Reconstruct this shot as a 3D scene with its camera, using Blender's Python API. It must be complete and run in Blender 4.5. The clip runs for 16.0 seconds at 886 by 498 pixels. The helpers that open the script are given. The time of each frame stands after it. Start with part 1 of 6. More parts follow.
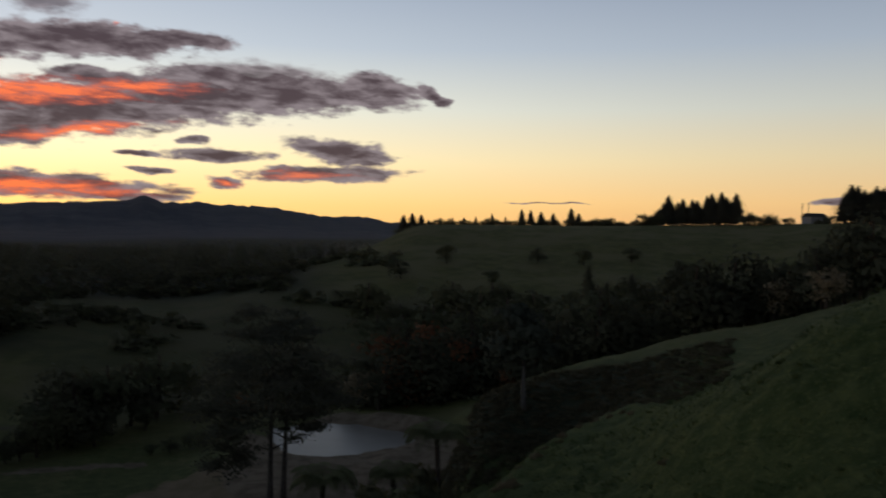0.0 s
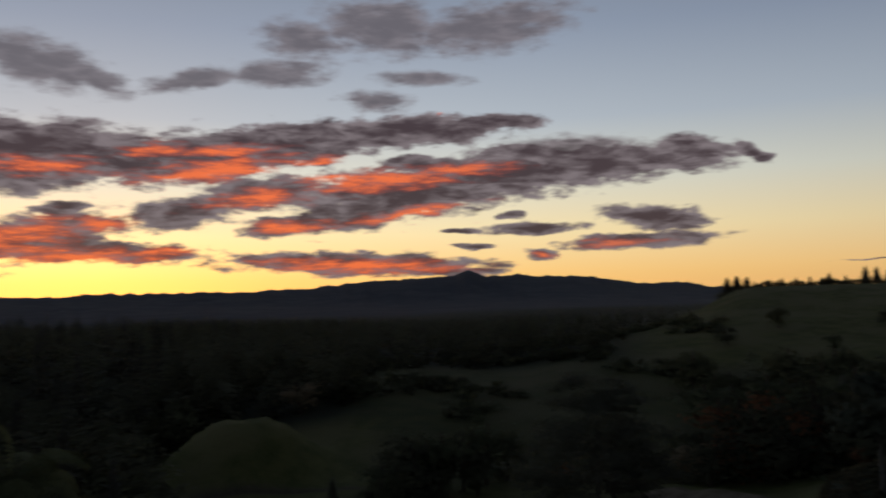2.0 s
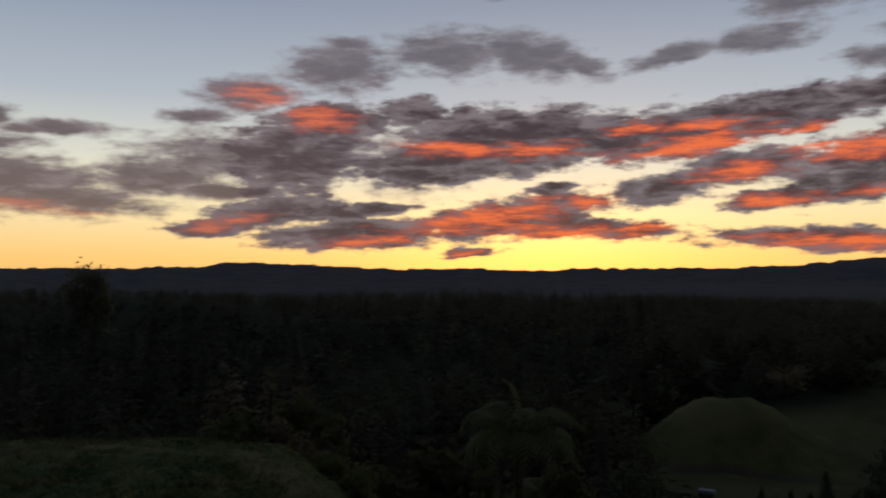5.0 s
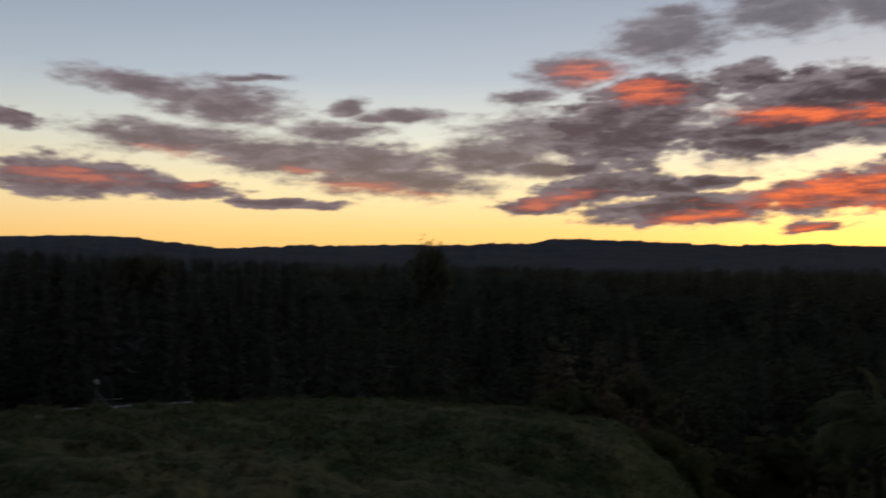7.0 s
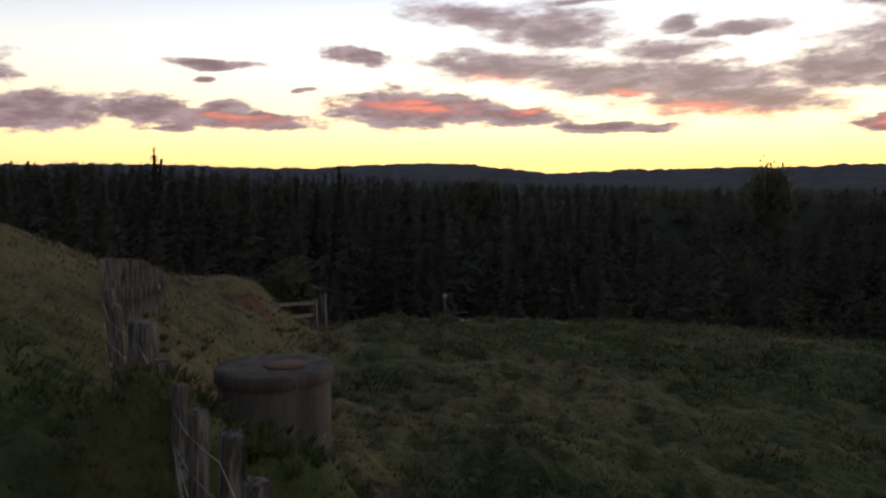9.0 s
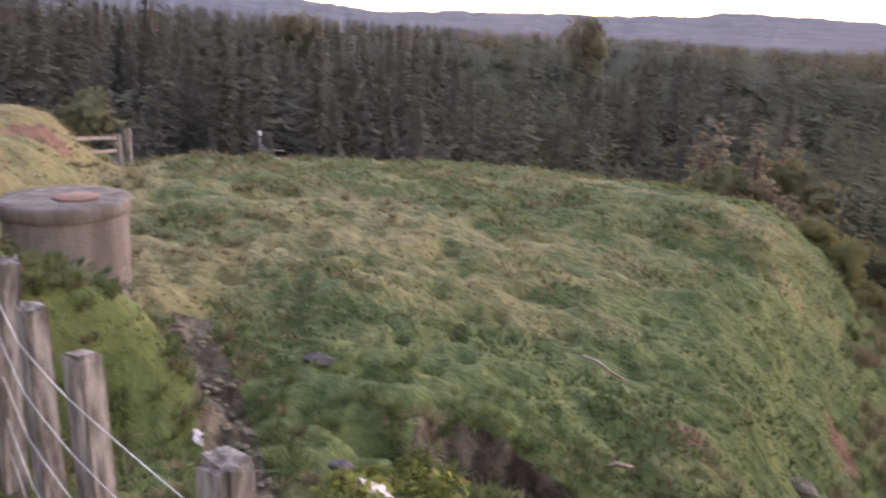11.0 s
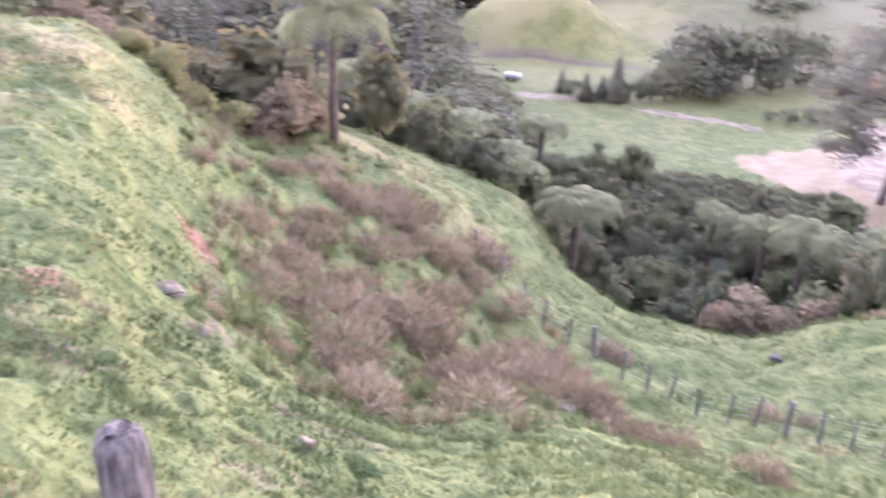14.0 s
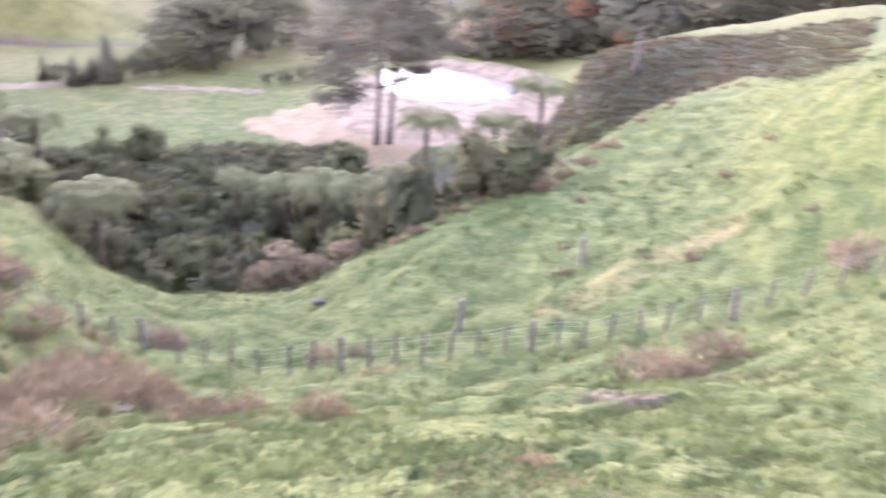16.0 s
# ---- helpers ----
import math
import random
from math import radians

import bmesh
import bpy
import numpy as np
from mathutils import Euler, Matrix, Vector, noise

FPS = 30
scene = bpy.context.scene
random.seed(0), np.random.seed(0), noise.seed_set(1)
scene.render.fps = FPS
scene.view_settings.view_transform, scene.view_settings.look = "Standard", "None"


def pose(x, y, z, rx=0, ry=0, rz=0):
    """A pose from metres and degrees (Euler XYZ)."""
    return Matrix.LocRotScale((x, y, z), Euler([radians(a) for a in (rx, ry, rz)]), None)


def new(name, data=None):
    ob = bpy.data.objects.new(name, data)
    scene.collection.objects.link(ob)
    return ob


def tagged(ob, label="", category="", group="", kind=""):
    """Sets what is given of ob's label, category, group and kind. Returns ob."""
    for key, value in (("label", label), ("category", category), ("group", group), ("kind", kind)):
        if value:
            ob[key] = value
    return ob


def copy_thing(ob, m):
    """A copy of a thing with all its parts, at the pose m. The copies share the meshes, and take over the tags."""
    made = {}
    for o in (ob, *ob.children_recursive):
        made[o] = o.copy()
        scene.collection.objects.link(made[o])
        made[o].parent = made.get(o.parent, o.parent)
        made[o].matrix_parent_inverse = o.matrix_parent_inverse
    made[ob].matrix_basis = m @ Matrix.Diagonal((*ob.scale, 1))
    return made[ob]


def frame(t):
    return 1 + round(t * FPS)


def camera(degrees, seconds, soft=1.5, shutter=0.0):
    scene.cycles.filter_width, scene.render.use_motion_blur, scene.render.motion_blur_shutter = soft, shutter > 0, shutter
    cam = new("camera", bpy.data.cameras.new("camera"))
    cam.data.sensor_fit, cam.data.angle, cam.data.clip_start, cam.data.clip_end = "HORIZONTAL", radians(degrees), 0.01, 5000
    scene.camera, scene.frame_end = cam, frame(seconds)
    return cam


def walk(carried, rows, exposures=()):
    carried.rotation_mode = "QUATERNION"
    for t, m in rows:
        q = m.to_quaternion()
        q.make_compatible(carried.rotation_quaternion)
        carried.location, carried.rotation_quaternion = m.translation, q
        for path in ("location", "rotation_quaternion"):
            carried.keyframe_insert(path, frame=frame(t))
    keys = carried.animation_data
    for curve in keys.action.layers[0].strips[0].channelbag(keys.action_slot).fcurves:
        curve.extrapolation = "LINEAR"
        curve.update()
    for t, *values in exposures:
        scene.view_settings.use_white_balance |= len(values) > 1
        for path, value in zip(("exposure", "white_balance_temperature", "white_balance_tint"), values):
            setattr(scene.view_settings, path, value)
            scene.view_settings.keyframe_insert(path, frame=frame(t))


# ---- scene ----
# Eye level is z = 0; bearings are degrees to the left of +y.
cam = camera(55.4, 16.0, soft=1.9, shutter=0.6)
PATH = [
    (0.0, pose(-0.000, 0.350, 0.150, 88.73, -0.78, 0.02)),
    (0.5, pose(-0.024, 0.349, 0.150, 90.03, 0.17, 3.98)),
    (1.0, pose(-0.056, 0.345, 0.150, 92.33, 0.93, 9.22)),
    (1.5, pose(-0.090, 0.338, 0.150, 93.63, 1.79, 14.92)),
    (2.0, pose(-0.127, 0.326, 0.150, 93.46, 1.29, 21.30)),
    (2.5, pose(-0.166, 0.308, 0.150, 94.05, 1.25, 28.31)),
    (3.0, pose(-0.191, 0.293, 0.150, 94.13, 0.71, 33.11)),
    (3.5, pose(-0.218, 0.274, 0.150, 93.70, 0.26, 38.42)),
    (4.0, pose(-0.243, 0.252, 0.150, 93.14, 0.31, 43.89)),
    (4.9, pose(-0.277, 0.214, 0.150, 92.26, 0.12, 52.21)),
    (5.6, pose(-0.298, 0.184, 0.150, 91.69, -0.16, 58.22)),
    (6.3, pose(-0.319, 0.143, 0.150, 91.13, -0.24, 65.86)),
    (6.5, pose(-0.325, 0.131, 0.150, 90.88, -0.81, 68.09)),
    (7.0, pose(-0.338, 0.061, 0.150, 90.54, -0.13, 74.94)),
    (7.5, pose(-0.346, -0.015, 0.150, 89.35, 0.72, 80.94)),
    (8.0, pose(-0.350, -0.117, 0.150, 88.54, 0.71, 87.95)),
    (8.2, pose(-0.350, -0.104, 0.120, 88.32, 0.90, 90.62)),
    (8.9, pose(-0.348, -0.100, 0.085, 85.97, 0.54, 96.55)),
    (9.6, pose(-0.348, -0.068, 0.035, 82.06, -0.45, 96.22)),
    (10.3, pose(-0.350, -0.009, 0, 78.22, -1.42, 91.48)),
    (10.5, pose(-0.350, -0.001, 0, 77.05, -1.55, 90.14)),
    (11.0, pose(-0.349, 0.030, 0, 74.95, -2.17, 85.16)),
    (11.5, pose(-0.344, 0.063, 0, 72.99, -2.11, 79.66)),
    (12.0, pose(-0.332, 0.110, 0, 70.45, -2.56, 71.61)),
    (12.5, pose(-0.317, 0.149, 0, 68.72, -2.45, 64.83)),
    (13.0, pose(-0.296, 0.187, 0, 67.46, -2.68, 57.62)),
    (13.5, pose(-0.266, 0.227, 0, 66.23, -2.74, 49.47)),
    (14.0, pose(-0.231, 0.263, 0, 64.80, -3.01, 41.35)),
    (14.5, pose(-0.196, 0.290, 0, 64.01, -3.41, 33.98)),
    (15.0, pose(-0.156, 0.313, 0, 64.18, -4.24, 26.42)),
    (15.5, pose(-0.117, 0.330, 0, 64.03, -4.08, 19.49)),
    (16.0, pose(-0.049, 0.346, 0, 65.07, -4.32, 8.12)),
]
EXPOSURES = [
    (0.0, 0.18, 6500, 10), (1.0, 0.0, 6500, 10), (2.0, -0.2, 6500, 10), (4.0, -0.22, 6500, 10), (6.4, -0.18, 6500, 10), (7.2, 0.02, 6500, 10), (8.2, 0.3, 6500, 11),
    (10.3, 2.98, 7300, 25), (11.0, 4.3, 7200, 31), (11.5, 4.75, 7000, 34), (12.0, 5.24, 6750, 41), (12.5, 5.44, 6550, 44), (13.0, 5.58, 6400, 47), (13.5, 5.95, 6350, 47), (14.5, 6.03, 6500, 45), (16.0, 6.03, 6650, 41),
]
walk(cam, PATH, EXPOSURES)


# ---------------------------------------------------------------- node helpers
class Nodes:
    """Small wrapper that adds and links shader nodes."""

    def __init__(self, tree):
        self.tree = tree
        tree.nodes.clear()

    def add(self, kind, operation="", blend="", data="", interp="", vector="", sky=""):
        n = self.tree.nodes.new(kind)
        if operation:
            n.operation = operation
        if blend:
            n.blend_type = blend
        if data:
            n.data_type = data
        if interp:
            n.interpolation_type = interp
        if vector:
            n.vector_type = vector
        if sky:
            n.sky_type = sky
        return n

    def link(self, a, b):
        self.tree.links.new(a, b)

    def put(self, socket, value):
        if isinstance(value, bpy.types.NodeSocket):
            self.link(value, socket)
        else:
            socket.default_value = value

    def math(self, op, a, b=0.0, c=0.0, clamp=False):
        n = self.add("ShaderNodeMath", operation=op)
        n.use_clamp = clamp
        self.put(n.inputs[0], a)
        self.put(n.inputs[1], b)
        self.put(n.inputs[2], c)
        return n.outputs[0]

    def noise(self, vector, scale, detail=4.0, rough=0.55, distortion=0.0):
        n = self.add("ShaderNodeTexNoise")
        if vector is not None:
            self.link(vector, n.inputs["Vector"])
        n.inputs["Scale"].default_value = scale
        n.inputs["Detail"].default_value = detail
        n.inputs["Roughness"].default_value = rough
        n.inputs["Distortion"].default_value = distortion
        return n.outputs["Fac"]

    def step(self, value, lo, hi):
        n = self.add("ShaderNodeMapRange", interp="SMOOTHSTEP")
        self.put(n.inputs["Value"], value)
        self.put(n.inputs["From Min"], lo)
        self.put(n.inputs["From Max"], hi)
        return n.outputs["Result"]

    def ramp(self, value, stops):
        n = self.add("ShaderNodeValToRGB")
        el = n.color_ramp.elements
        while len(el) < len(stops):
            el.new(0.5)
        for e, (p, c) in zip(el, stops):
            e.position, e.color = p, (*c, 1)
        self.put(n.inputs[0], value)
        return n.outputs[0]

    def mix(self, fac, a, b, blend="MIX"):
        n = self.add("ShaderNodeMix", data="RGBA", blend=blend)
        self.put(n.inputs[0], fac)
        for s, v in ((n.inputs[6], a), (n.inputs[7], b)):
            self.put(s, (*v, 1) if isinstance(v, tuple) and len(v) == 3 else v)
        return n.outputs[2]


# ---------------------------------------------------------------- sky
SUN_BEARING, SUN_EL = 46.0, 1.5

# Clouds as soft ellipses: bearing, elevation, half width, half height, lean (degrees).
CLOUD_BANK_WEST = [
    (62.9, 8.4, 5.46, 2.38, -3.4), (60.6, 10.46, 3.99, 1.46, -0.7), (48.5, 9.75, 7.47, 1.84, -1.4), (50.4, 8.39, 9.2, 1.53, -3.4), (54.0, 7.36, 4.66, 1.07, -1.7), (37.8, 9.66, 5.79, 1.61, -2.6), (31.6, 10.62, 6.46, 1.38, -4.4), (23.3, 11.47, 6.84, 1.0, -1.8), (17.4, 11.91, 3.21, 0.61, 0.6), (55.1, 11.41, 2.14, 1.07, -3.1), (51.5, 11.43, 0.96, 0.54, -2.3), (42.0, 9.47, 5.38, 1.53, 2.6),
]
CLOUD_BANK_NORTH = [
    (0.9, 8.9, 1.18, 0.46, 24.0), (4.8, 9.22, 3.01, 1.07, 6.4), (10.2, 8.85, 6.51, 1.15, -1.5), (16.4, 8.38, 7.3, 1.46, -1.4), (23.3, 7.49, 8.27, 1.73, -4.3), (27.4, 6.02, 4.78, 1.23, -9.7), (31.4, 5.2, 3.19, 0.61, -1.8), (33.5, 7.31, 4.51, 1.07, -5.8), (38.5, 6.01, 3.24, 1.0, -7.2), (22.1, 9.18, 3.42, 0.69, 0.6), (15.5, 9.81, 3.48, 0.54, 1.6),
]
CLOUD_STREAKS = [
    (58.5, 3.24, 6.77, 1.0, -3.0), (48.5, 4.29, 6.69, 1.3, -8.6), (43.9, 3.48, 6.45, 0.69, 0.9), (51.2, 1.94, 2.19, 0.38, -4.3), (27.2, 2.56, 8.45, 0.77, 1.8), (20.7, 1.94, 3.83, 0.35, 0.9), (62.5, 4.68, 4.34, 0.77, -1.8), (65.2, 5.92, 1.69, 0.65, -2.7), (57.5, 4.89, 2.41, 0.46, -1.4), (45.6, 6.21, 1.52, 0.46, -0.5), (16.7, 5.61, 1.15, 0.27, 1.7), (15.4, 4.69, 3.24, 0.46, -1.2), (19.8, 4.58, 1.54, 0.19, 1.4), (18.9, 3.56, 1.54, 0.19, 1.4), (14.5, 2.94, 1.33, 0.35, 1.6), (7.0, 5.2, 3.44, 0.77, 5.7), (8.1, 3.68, 4.74, 0.54, -1.9), (-6.9, 1.88, 2.6, 0.06, -0.6), (-24.5, 2.07, 1.27, 0.23, -3.2),
]
CLOUD_HIGH = [
    (60.0, 14.17, 3.89, 1.73, -5.1), (52.3, 15.28, 4.4, 1.53, 0.6), (47.0, 14.97, 4.16, 1.46, 9.7), (43.9, 14.32, 2.29, 0.92, 18.2), (37.7, 14.54, 3.11, 0.65, -11.0), (32.1, 15.17, 3.27, 0.84, -1.0), (22.4, 14.86, 2.88, 0.5, 2.4), (30.5, 17.29, 2.88, 1.23, 7.2), (25.0, 18.21, 4.45, 1.84, 4.3), (17.9, 18.04, 5.76, 1.61, -5.4), (48.6, 19.03, 2.28, 0.46, -2.9), (25.5, 13.41, 2.22, 0.69, 3.2), (59.4, 15.68, 1.71, 0.46, -5.4), (12.5, 9.97, 4.4, 0.84, 1.7), (65.5, 12.12, 1.86, 1.07, -5.7),
]
CLOUD_SOUTH = [
    (94.0, 10.73, 5.78, 0.84, 6.6), (89.4, 9.92, 4.66, 1.53, 3.4), (92.9, 7.59, 5.88, 1.07, 3.7), (87.2, 6.7, 6.56, 1.23, 8.6), (80.5, 6.46, 7.19, 1.46, 5.2), (78.2, 5.23, 7.24, 1.3, 1.6), (71.7, 6.69, 4.96, 1.46, -3.7), (66.3, 8.13, 7.47, 1.84, -2.9), (68.2, 5.91, 3.79, 0.69, 4.5), (55.2, 7.95, 4.09, 2.11, 2.7), (66.0, 12.25, 3.36, 1.15, -4.1), (69.2, 10.71, 2.09, 0.61, -8.8), (81.4, 10.0, 1.45, 0.61, -11.0), (82.4, 8.42, 3.78, 0.77, -1.2), (77.8, 9.39, 3.45, 0.54, -0.6), (87.6, 11.63, 2.56, 0.31, -2.7),
]
CLOUD_SOUTH_LOW = [
    (99.0, 4.95, 5.12, 1.23, 0.9), (93.3, 4.51, 4.49, 0.61, 2.6), (85.7, 3.55, 4.07, 0.35, 2.2), (64.1, 4.65, 4.43, 1.0, -7.4), (68.2, 3.56, 3.03, 0.61, -5.7), (59.7, 4.66, 1.62, 0.58, 11.4), (116.1, 4.84, 2.5, 0.92, -1.3), (114.8, 3.69, 1.43, 0.19, -0.7), (110.5, 4.23, 5.06, 0.61, 2.6), (111.0, 5.04, 1.68, 0.46, -0.9), (102.7, 8.43, 2.0, 0.61, 7.1), (112.0, 7.72, 2.81, 0.31, 1.1), (112.5, 6.73, 0.99, 0.23, -1.7), (106.3, 6.12, 0.78, 0.19, -0.8), (122.5, 4.6, 4.14, 1.15, -1.8), (129.3, 6.42, 5.15, 1.73, -3.9),
]
# Undersides of the clouds that the low sun lights.
CLOUD_GLOW_WEST = [
    (51.8, 9.02, 5.47, 0.5, 3.2), (47.0, 8.81, 3.78, 0.69, -1.0), (40.1, 10.05, 2.32, 0.54, -4.9), (35.4, 9.07, 5.0, 0.77, -5.2), (29.7, 9.4, 3.02, 0.42, -6.3), (61.6, 10.99, 2.94, 0.92, 6.3), (26.3, 8.17, 4.8, 0.92, -2.1), (49.9, 4.28, 7.36, 1.15, -7.7), (45.1, 3.17, 6.8, 0.77, 1.9), (58.1, 2.7, 4.42, 0.46, -3.9), (51.4, 1.9, 2.19, 0.31, -4.3), (27.2, 2.41, 8.63, 0.69, 1.7), (21.2, 12.59, 0.36, 0.19, 4.0), (43.5, 5.27, 2.67, 0.54, -6.2),
]
CLOUD_GLOW_NORTH = [
    (36.2, 8.7, 6.39, 0.69, -6.7), (35.8, 10.13, 4.06, 0.42, -5.0), (29.2, 8.37, 2.54, 0.54, -3.3), (24.8, 8.26, 5.61, 0.77, -1.6), (33.8, 6.95, 3.8, 0.69, -4.7), (31.0, 5.12, 3.55, 0.54, -1.7), (20.2, 8.77, 4.59, 0.46, -2.0), (39.8, 3.48, 3.16, 0.35, -2.9), (9.4, 3.55, 3.43, 0.38, -0.9), (14.4, 2.88, 1.38, 0.23, 1.8), (23.3, 5.97, 4.9, 0.38, -7.1),
]
CLOUD_GLOW_SOUTH = [
    (92.9, 6.76, 3.12, 0.5, 6.0), (81.2, 4.75, 4.54, 0.46, 1.4), (76.6, 4.21, 3.07, 0.46, -0.3), (67.3, 3.93, 3.01, 0.46, -7.7), (90.8, 4.64, 2.13, 0.35, -1.4), (99.3, 5.25, 2.87, 0.35, 0.8), (51.5, 8.8, 4.2, 0.54, -0.7), (61.2, 10.55, 2.9, 0.61, 2.4), (99.1, 5.01, 5.97, 0.46, 3.2), (90.5, 4.78, 1.72, 0.31, 0.9), (79.4, 4.51, 5.14, 0.5, 1.8), (68.2, 3.52, 2.28, 0.46, -4.1), (110.2, 4.23, 3.73, 0.38, 2.6), (65.0, 12.04, 2.77, 1.0, 0.2), (66.3, 12.37, 2.25, 0.54, -4.1), (84.2, 5.83, 2.24, 0.31, 4.9),
]


def build_world():
    world = bpy.data.worlds.new("sky")
    scene.world = world
    world.use_nodes = True
    k = Nodes(world.node_tree)
    way = k.add("ShaderNodeTexCoord").outputs["Generated"]
    sep = k.add("ShaderNodeSeparateXYZ")
    k.link(way, sep.inputs[0])
    x, y, z = sep.outputs
    el = k.math("MULTIPLY", k.math("ARCSINE", z), 57.2958)
    az = k.math("MULTIPLY", k.math("ARCTAN2", k.math("MULTIPLY", x, -1.0), y), 57.2958)
    comb = k.add("ShaderNodeCombineXYZ")
    k.link(az, comb.inputs[0])
    k.link(el, comb.inputs[1])
    sky_at = comb.outputs[0]

    # clear evening sky: warm band over the horizon, grey-blue above
    up = k.math("DIVIDE", k.math("ADD", el, 2.0), 92.0)
    def e2p(e):
        return (e + 2.0) / 92.0
    sunward = k.ramp(up, [
        (e2p(-1), (1.1, 0.55, 0.15)), (e2p(1.5), (1.1, 0.68, 0.23)), (e2p(4.5), (1.05, 0.86, 0.49)),
        (e2p(8), (0.80, 0.80, 0.69)), (e2p(12), (0.49, 0.55, 0.62)), (e2p(18), (0.30, 0.36, 0.47)),
        (e2p(30), (0.085, 0.11, 0.155)), (e2p(88), (0.02, 0.028, 0.04))])
    away = k.ramp(up, [
        (e2p(-1), (0.58, 0.29, 0.14)), (e2p(2), (0.70, 0.45, 0.21)), (e2p(5), (0.60, 0.50, 0.32)),
        (e2p(8), (0.46, 0.47, 0.43)), (e2p(12), (0.31, 0.36, 0.43)), (e2p(18), (0.18, 0.22, 0.31)),
        (e2p(30), (0.05, 0.062, 0.088)), (e2p(88), (0.02, 0.028, 0.04))])
    off = k.math("ABSOLUTE", k.math("SUBTRACT", az, SUN_BEARING + 8.0))
    off = k.math("MINIMUM", off, k.math("SUBTRACT", 360.0, off))
    clear = k.mix(k.step(off, 20.0, 92.0), sunward, away)
    clear = k.mix(k.step(off, 88.0, 150.0), clear, k.ramp(up, [
        (e2p(-1), (0.05, 0.05, 0.065)), (e2p(4), (0.085, 0.075, 0.09)), (e2p(14), (0.085, 0.08, 0.10)), (e2p(35), (0.045, 0.052, 0.072)), (e2p(88), (0.02, 0.028, 0.04))]))

    # glow round the place where the sun has gone down
    de = k.math("DIVIDE", k.math("SUBTRACT", el, SUN_EL), 3.2)
    da = k.math("DIVIDE", k.math("SUBTRACT", az, SUN_BEARING), 13.0)
    r2 = k.math("ADD", k.math("MULTIPLY", de, de), k.math("MULTIPLY", da, da))
    glow = k.math("EXPONENT", k.math("MULTIPLY", r2, -1.0))
    clear = k.mix(glow, clear, (0.38, 0.24, 0.01), "ADD")

    # a little of the physical twilight dome fills in the sky far from the sunset
    dome = k.add("ShaderNodeTexSky", sky="NISHITA")
    dome.sun_disc = False
    dome.sun_elevation, dome.sun_rotation = radians(SUN_EL), radians(-SUN_BEARING)
    clear = k.mix(0.02, clear, dome.outputs[0], "ADD")

    # ragged coordinates
    wob = k.add("ShaderNodeTexNoise")
    wob.inputs["Scale"].default_value = 0.6
    wob.inputs["Detail"].default_value = 6.0
    wob.inputs["Roughness"].default_value = 0.55
    stretch = k.add("ShaderNodeVectorMath", operation="MULTIPLY")
    k.link(sky_at, stretch.inputs[0])
    stretch.inputs[1].default_value = (0.52, 1.5, 1.0)
    k.link(stretch.outputs[0], wob.inputs["Vector"])
    sub = k.add("ShaderNodeVectorMath", operation="SUBTRACT")
    k.link(wob.outputs["Color"], sub.inputs[0])
    sub.inputs[1].default_value = (0.5, 0.5, 0.5)
    amp = k.add("ShaderNodeVectorMath", operation="MULTIPLY")
    k.link(sub.outputs[0], amp.inputs[0])
    amp.inputs[1].default_value = (2.6, 0.9, 0.0)
    moved = k.add("ShaderNodeVectorMath", operation="ADD")
    k.link(sky_at, moved.inputs[0])
    k.link(amp.outputs[0], moved.inputs[1])
    ragged = moved.outputs[0]

    # squares of the ragged coordinates, so that each ellipse is two dot products
    rs = k.add("ShaderNodeSeparateXYZ")
    k.link(ragged, rs.inputs[0])
    ra_, re_ = rs.outputs[0], rs.outputs[1]
    squares, linear = k.add("ShaderNodeCombineXYZ"), k.add("ShaderNodeCombineXYZ")
    for socket, value in zip(squares.inputs, (k.math("MULTIPLY", ra_, ra_), k.math("MULTIPLY", ra_, re_), k.math("MULTIPLY", re_, re_))):
        k.put(socket, value)
    for socket, value in zip(linear.inputs, (ra_, re_, 1.0)):
        k.put(socket, value)

    def dot(vector, values):
        n = k.add("ShaderNodeVectorMath", operation="DOT_PRODUCT")
        k.link(vector, n.inputs[0])
        n.inputs[1].default_value = values
        return n.outputs["Value"]

    def field(blobs):
        least = None
        for a, e, wide, high, lean in blobs:
            c, s = math.cos(radians(lean)), math.sin(radians(lean))
            p, q = 1 / wide ** 2, 1 / high ** 2
            aa, ae, ee = c * c * p + s * s * q, 2 * c * s * (p - q), s * s * p + c * c * q
            la, le = -2 * aa * a - ae * e, -2 * ee * e - ae * a
            r2 = k.math("ADD", dot(squares.outputs[0], (aa, ae, ee)), dot(linear.outputs[0], (la, le, aa * a * a + ae * a * e + ee * e * e)))
            least = r2 if least is None else k.math("MINIMUM", least, r2)
        return k.math("SUBTRACT", 1.45, k.math("SQRT", k.math("MAXIMUM", least, 0.0)))

    puffs = k.noise(stretch.outputs[0], 0.95, 9.0, 0.60)
    grain = k.math("MULTIPLY", k.math("SUBTRACT", puffs, 0.5), 2.0)
    thick = k.math("ADD", field(CLOUD_BANK_WEST + CLOUD_BANK_NORTH + CLOUD_STREAKS + CLOUD_SOUTH_LOW), k.math("MULTIPLY", grain, 0.9))
    thin = k.math("ADD", field(CLOUD_HIGH + CLOUD_SOUTH), k.math("MULTIPLY", grain, 0.85))
    cover = k.math("MAXIMUM", k.math("MULTIPLY", k.step(thick, 0.14, 0.6), 0.98), k.math("MULTIPLY", k.step(thin, 0.08, 0.95), 0.92))
    streaky = k.add("ShaderNodeVectorMath", operation="MULTIPLY")
    k.link(sky_at, streaky.inputs[0])
    streaky.inputs[1].default_value = (0.55, 3.2, 1.0)
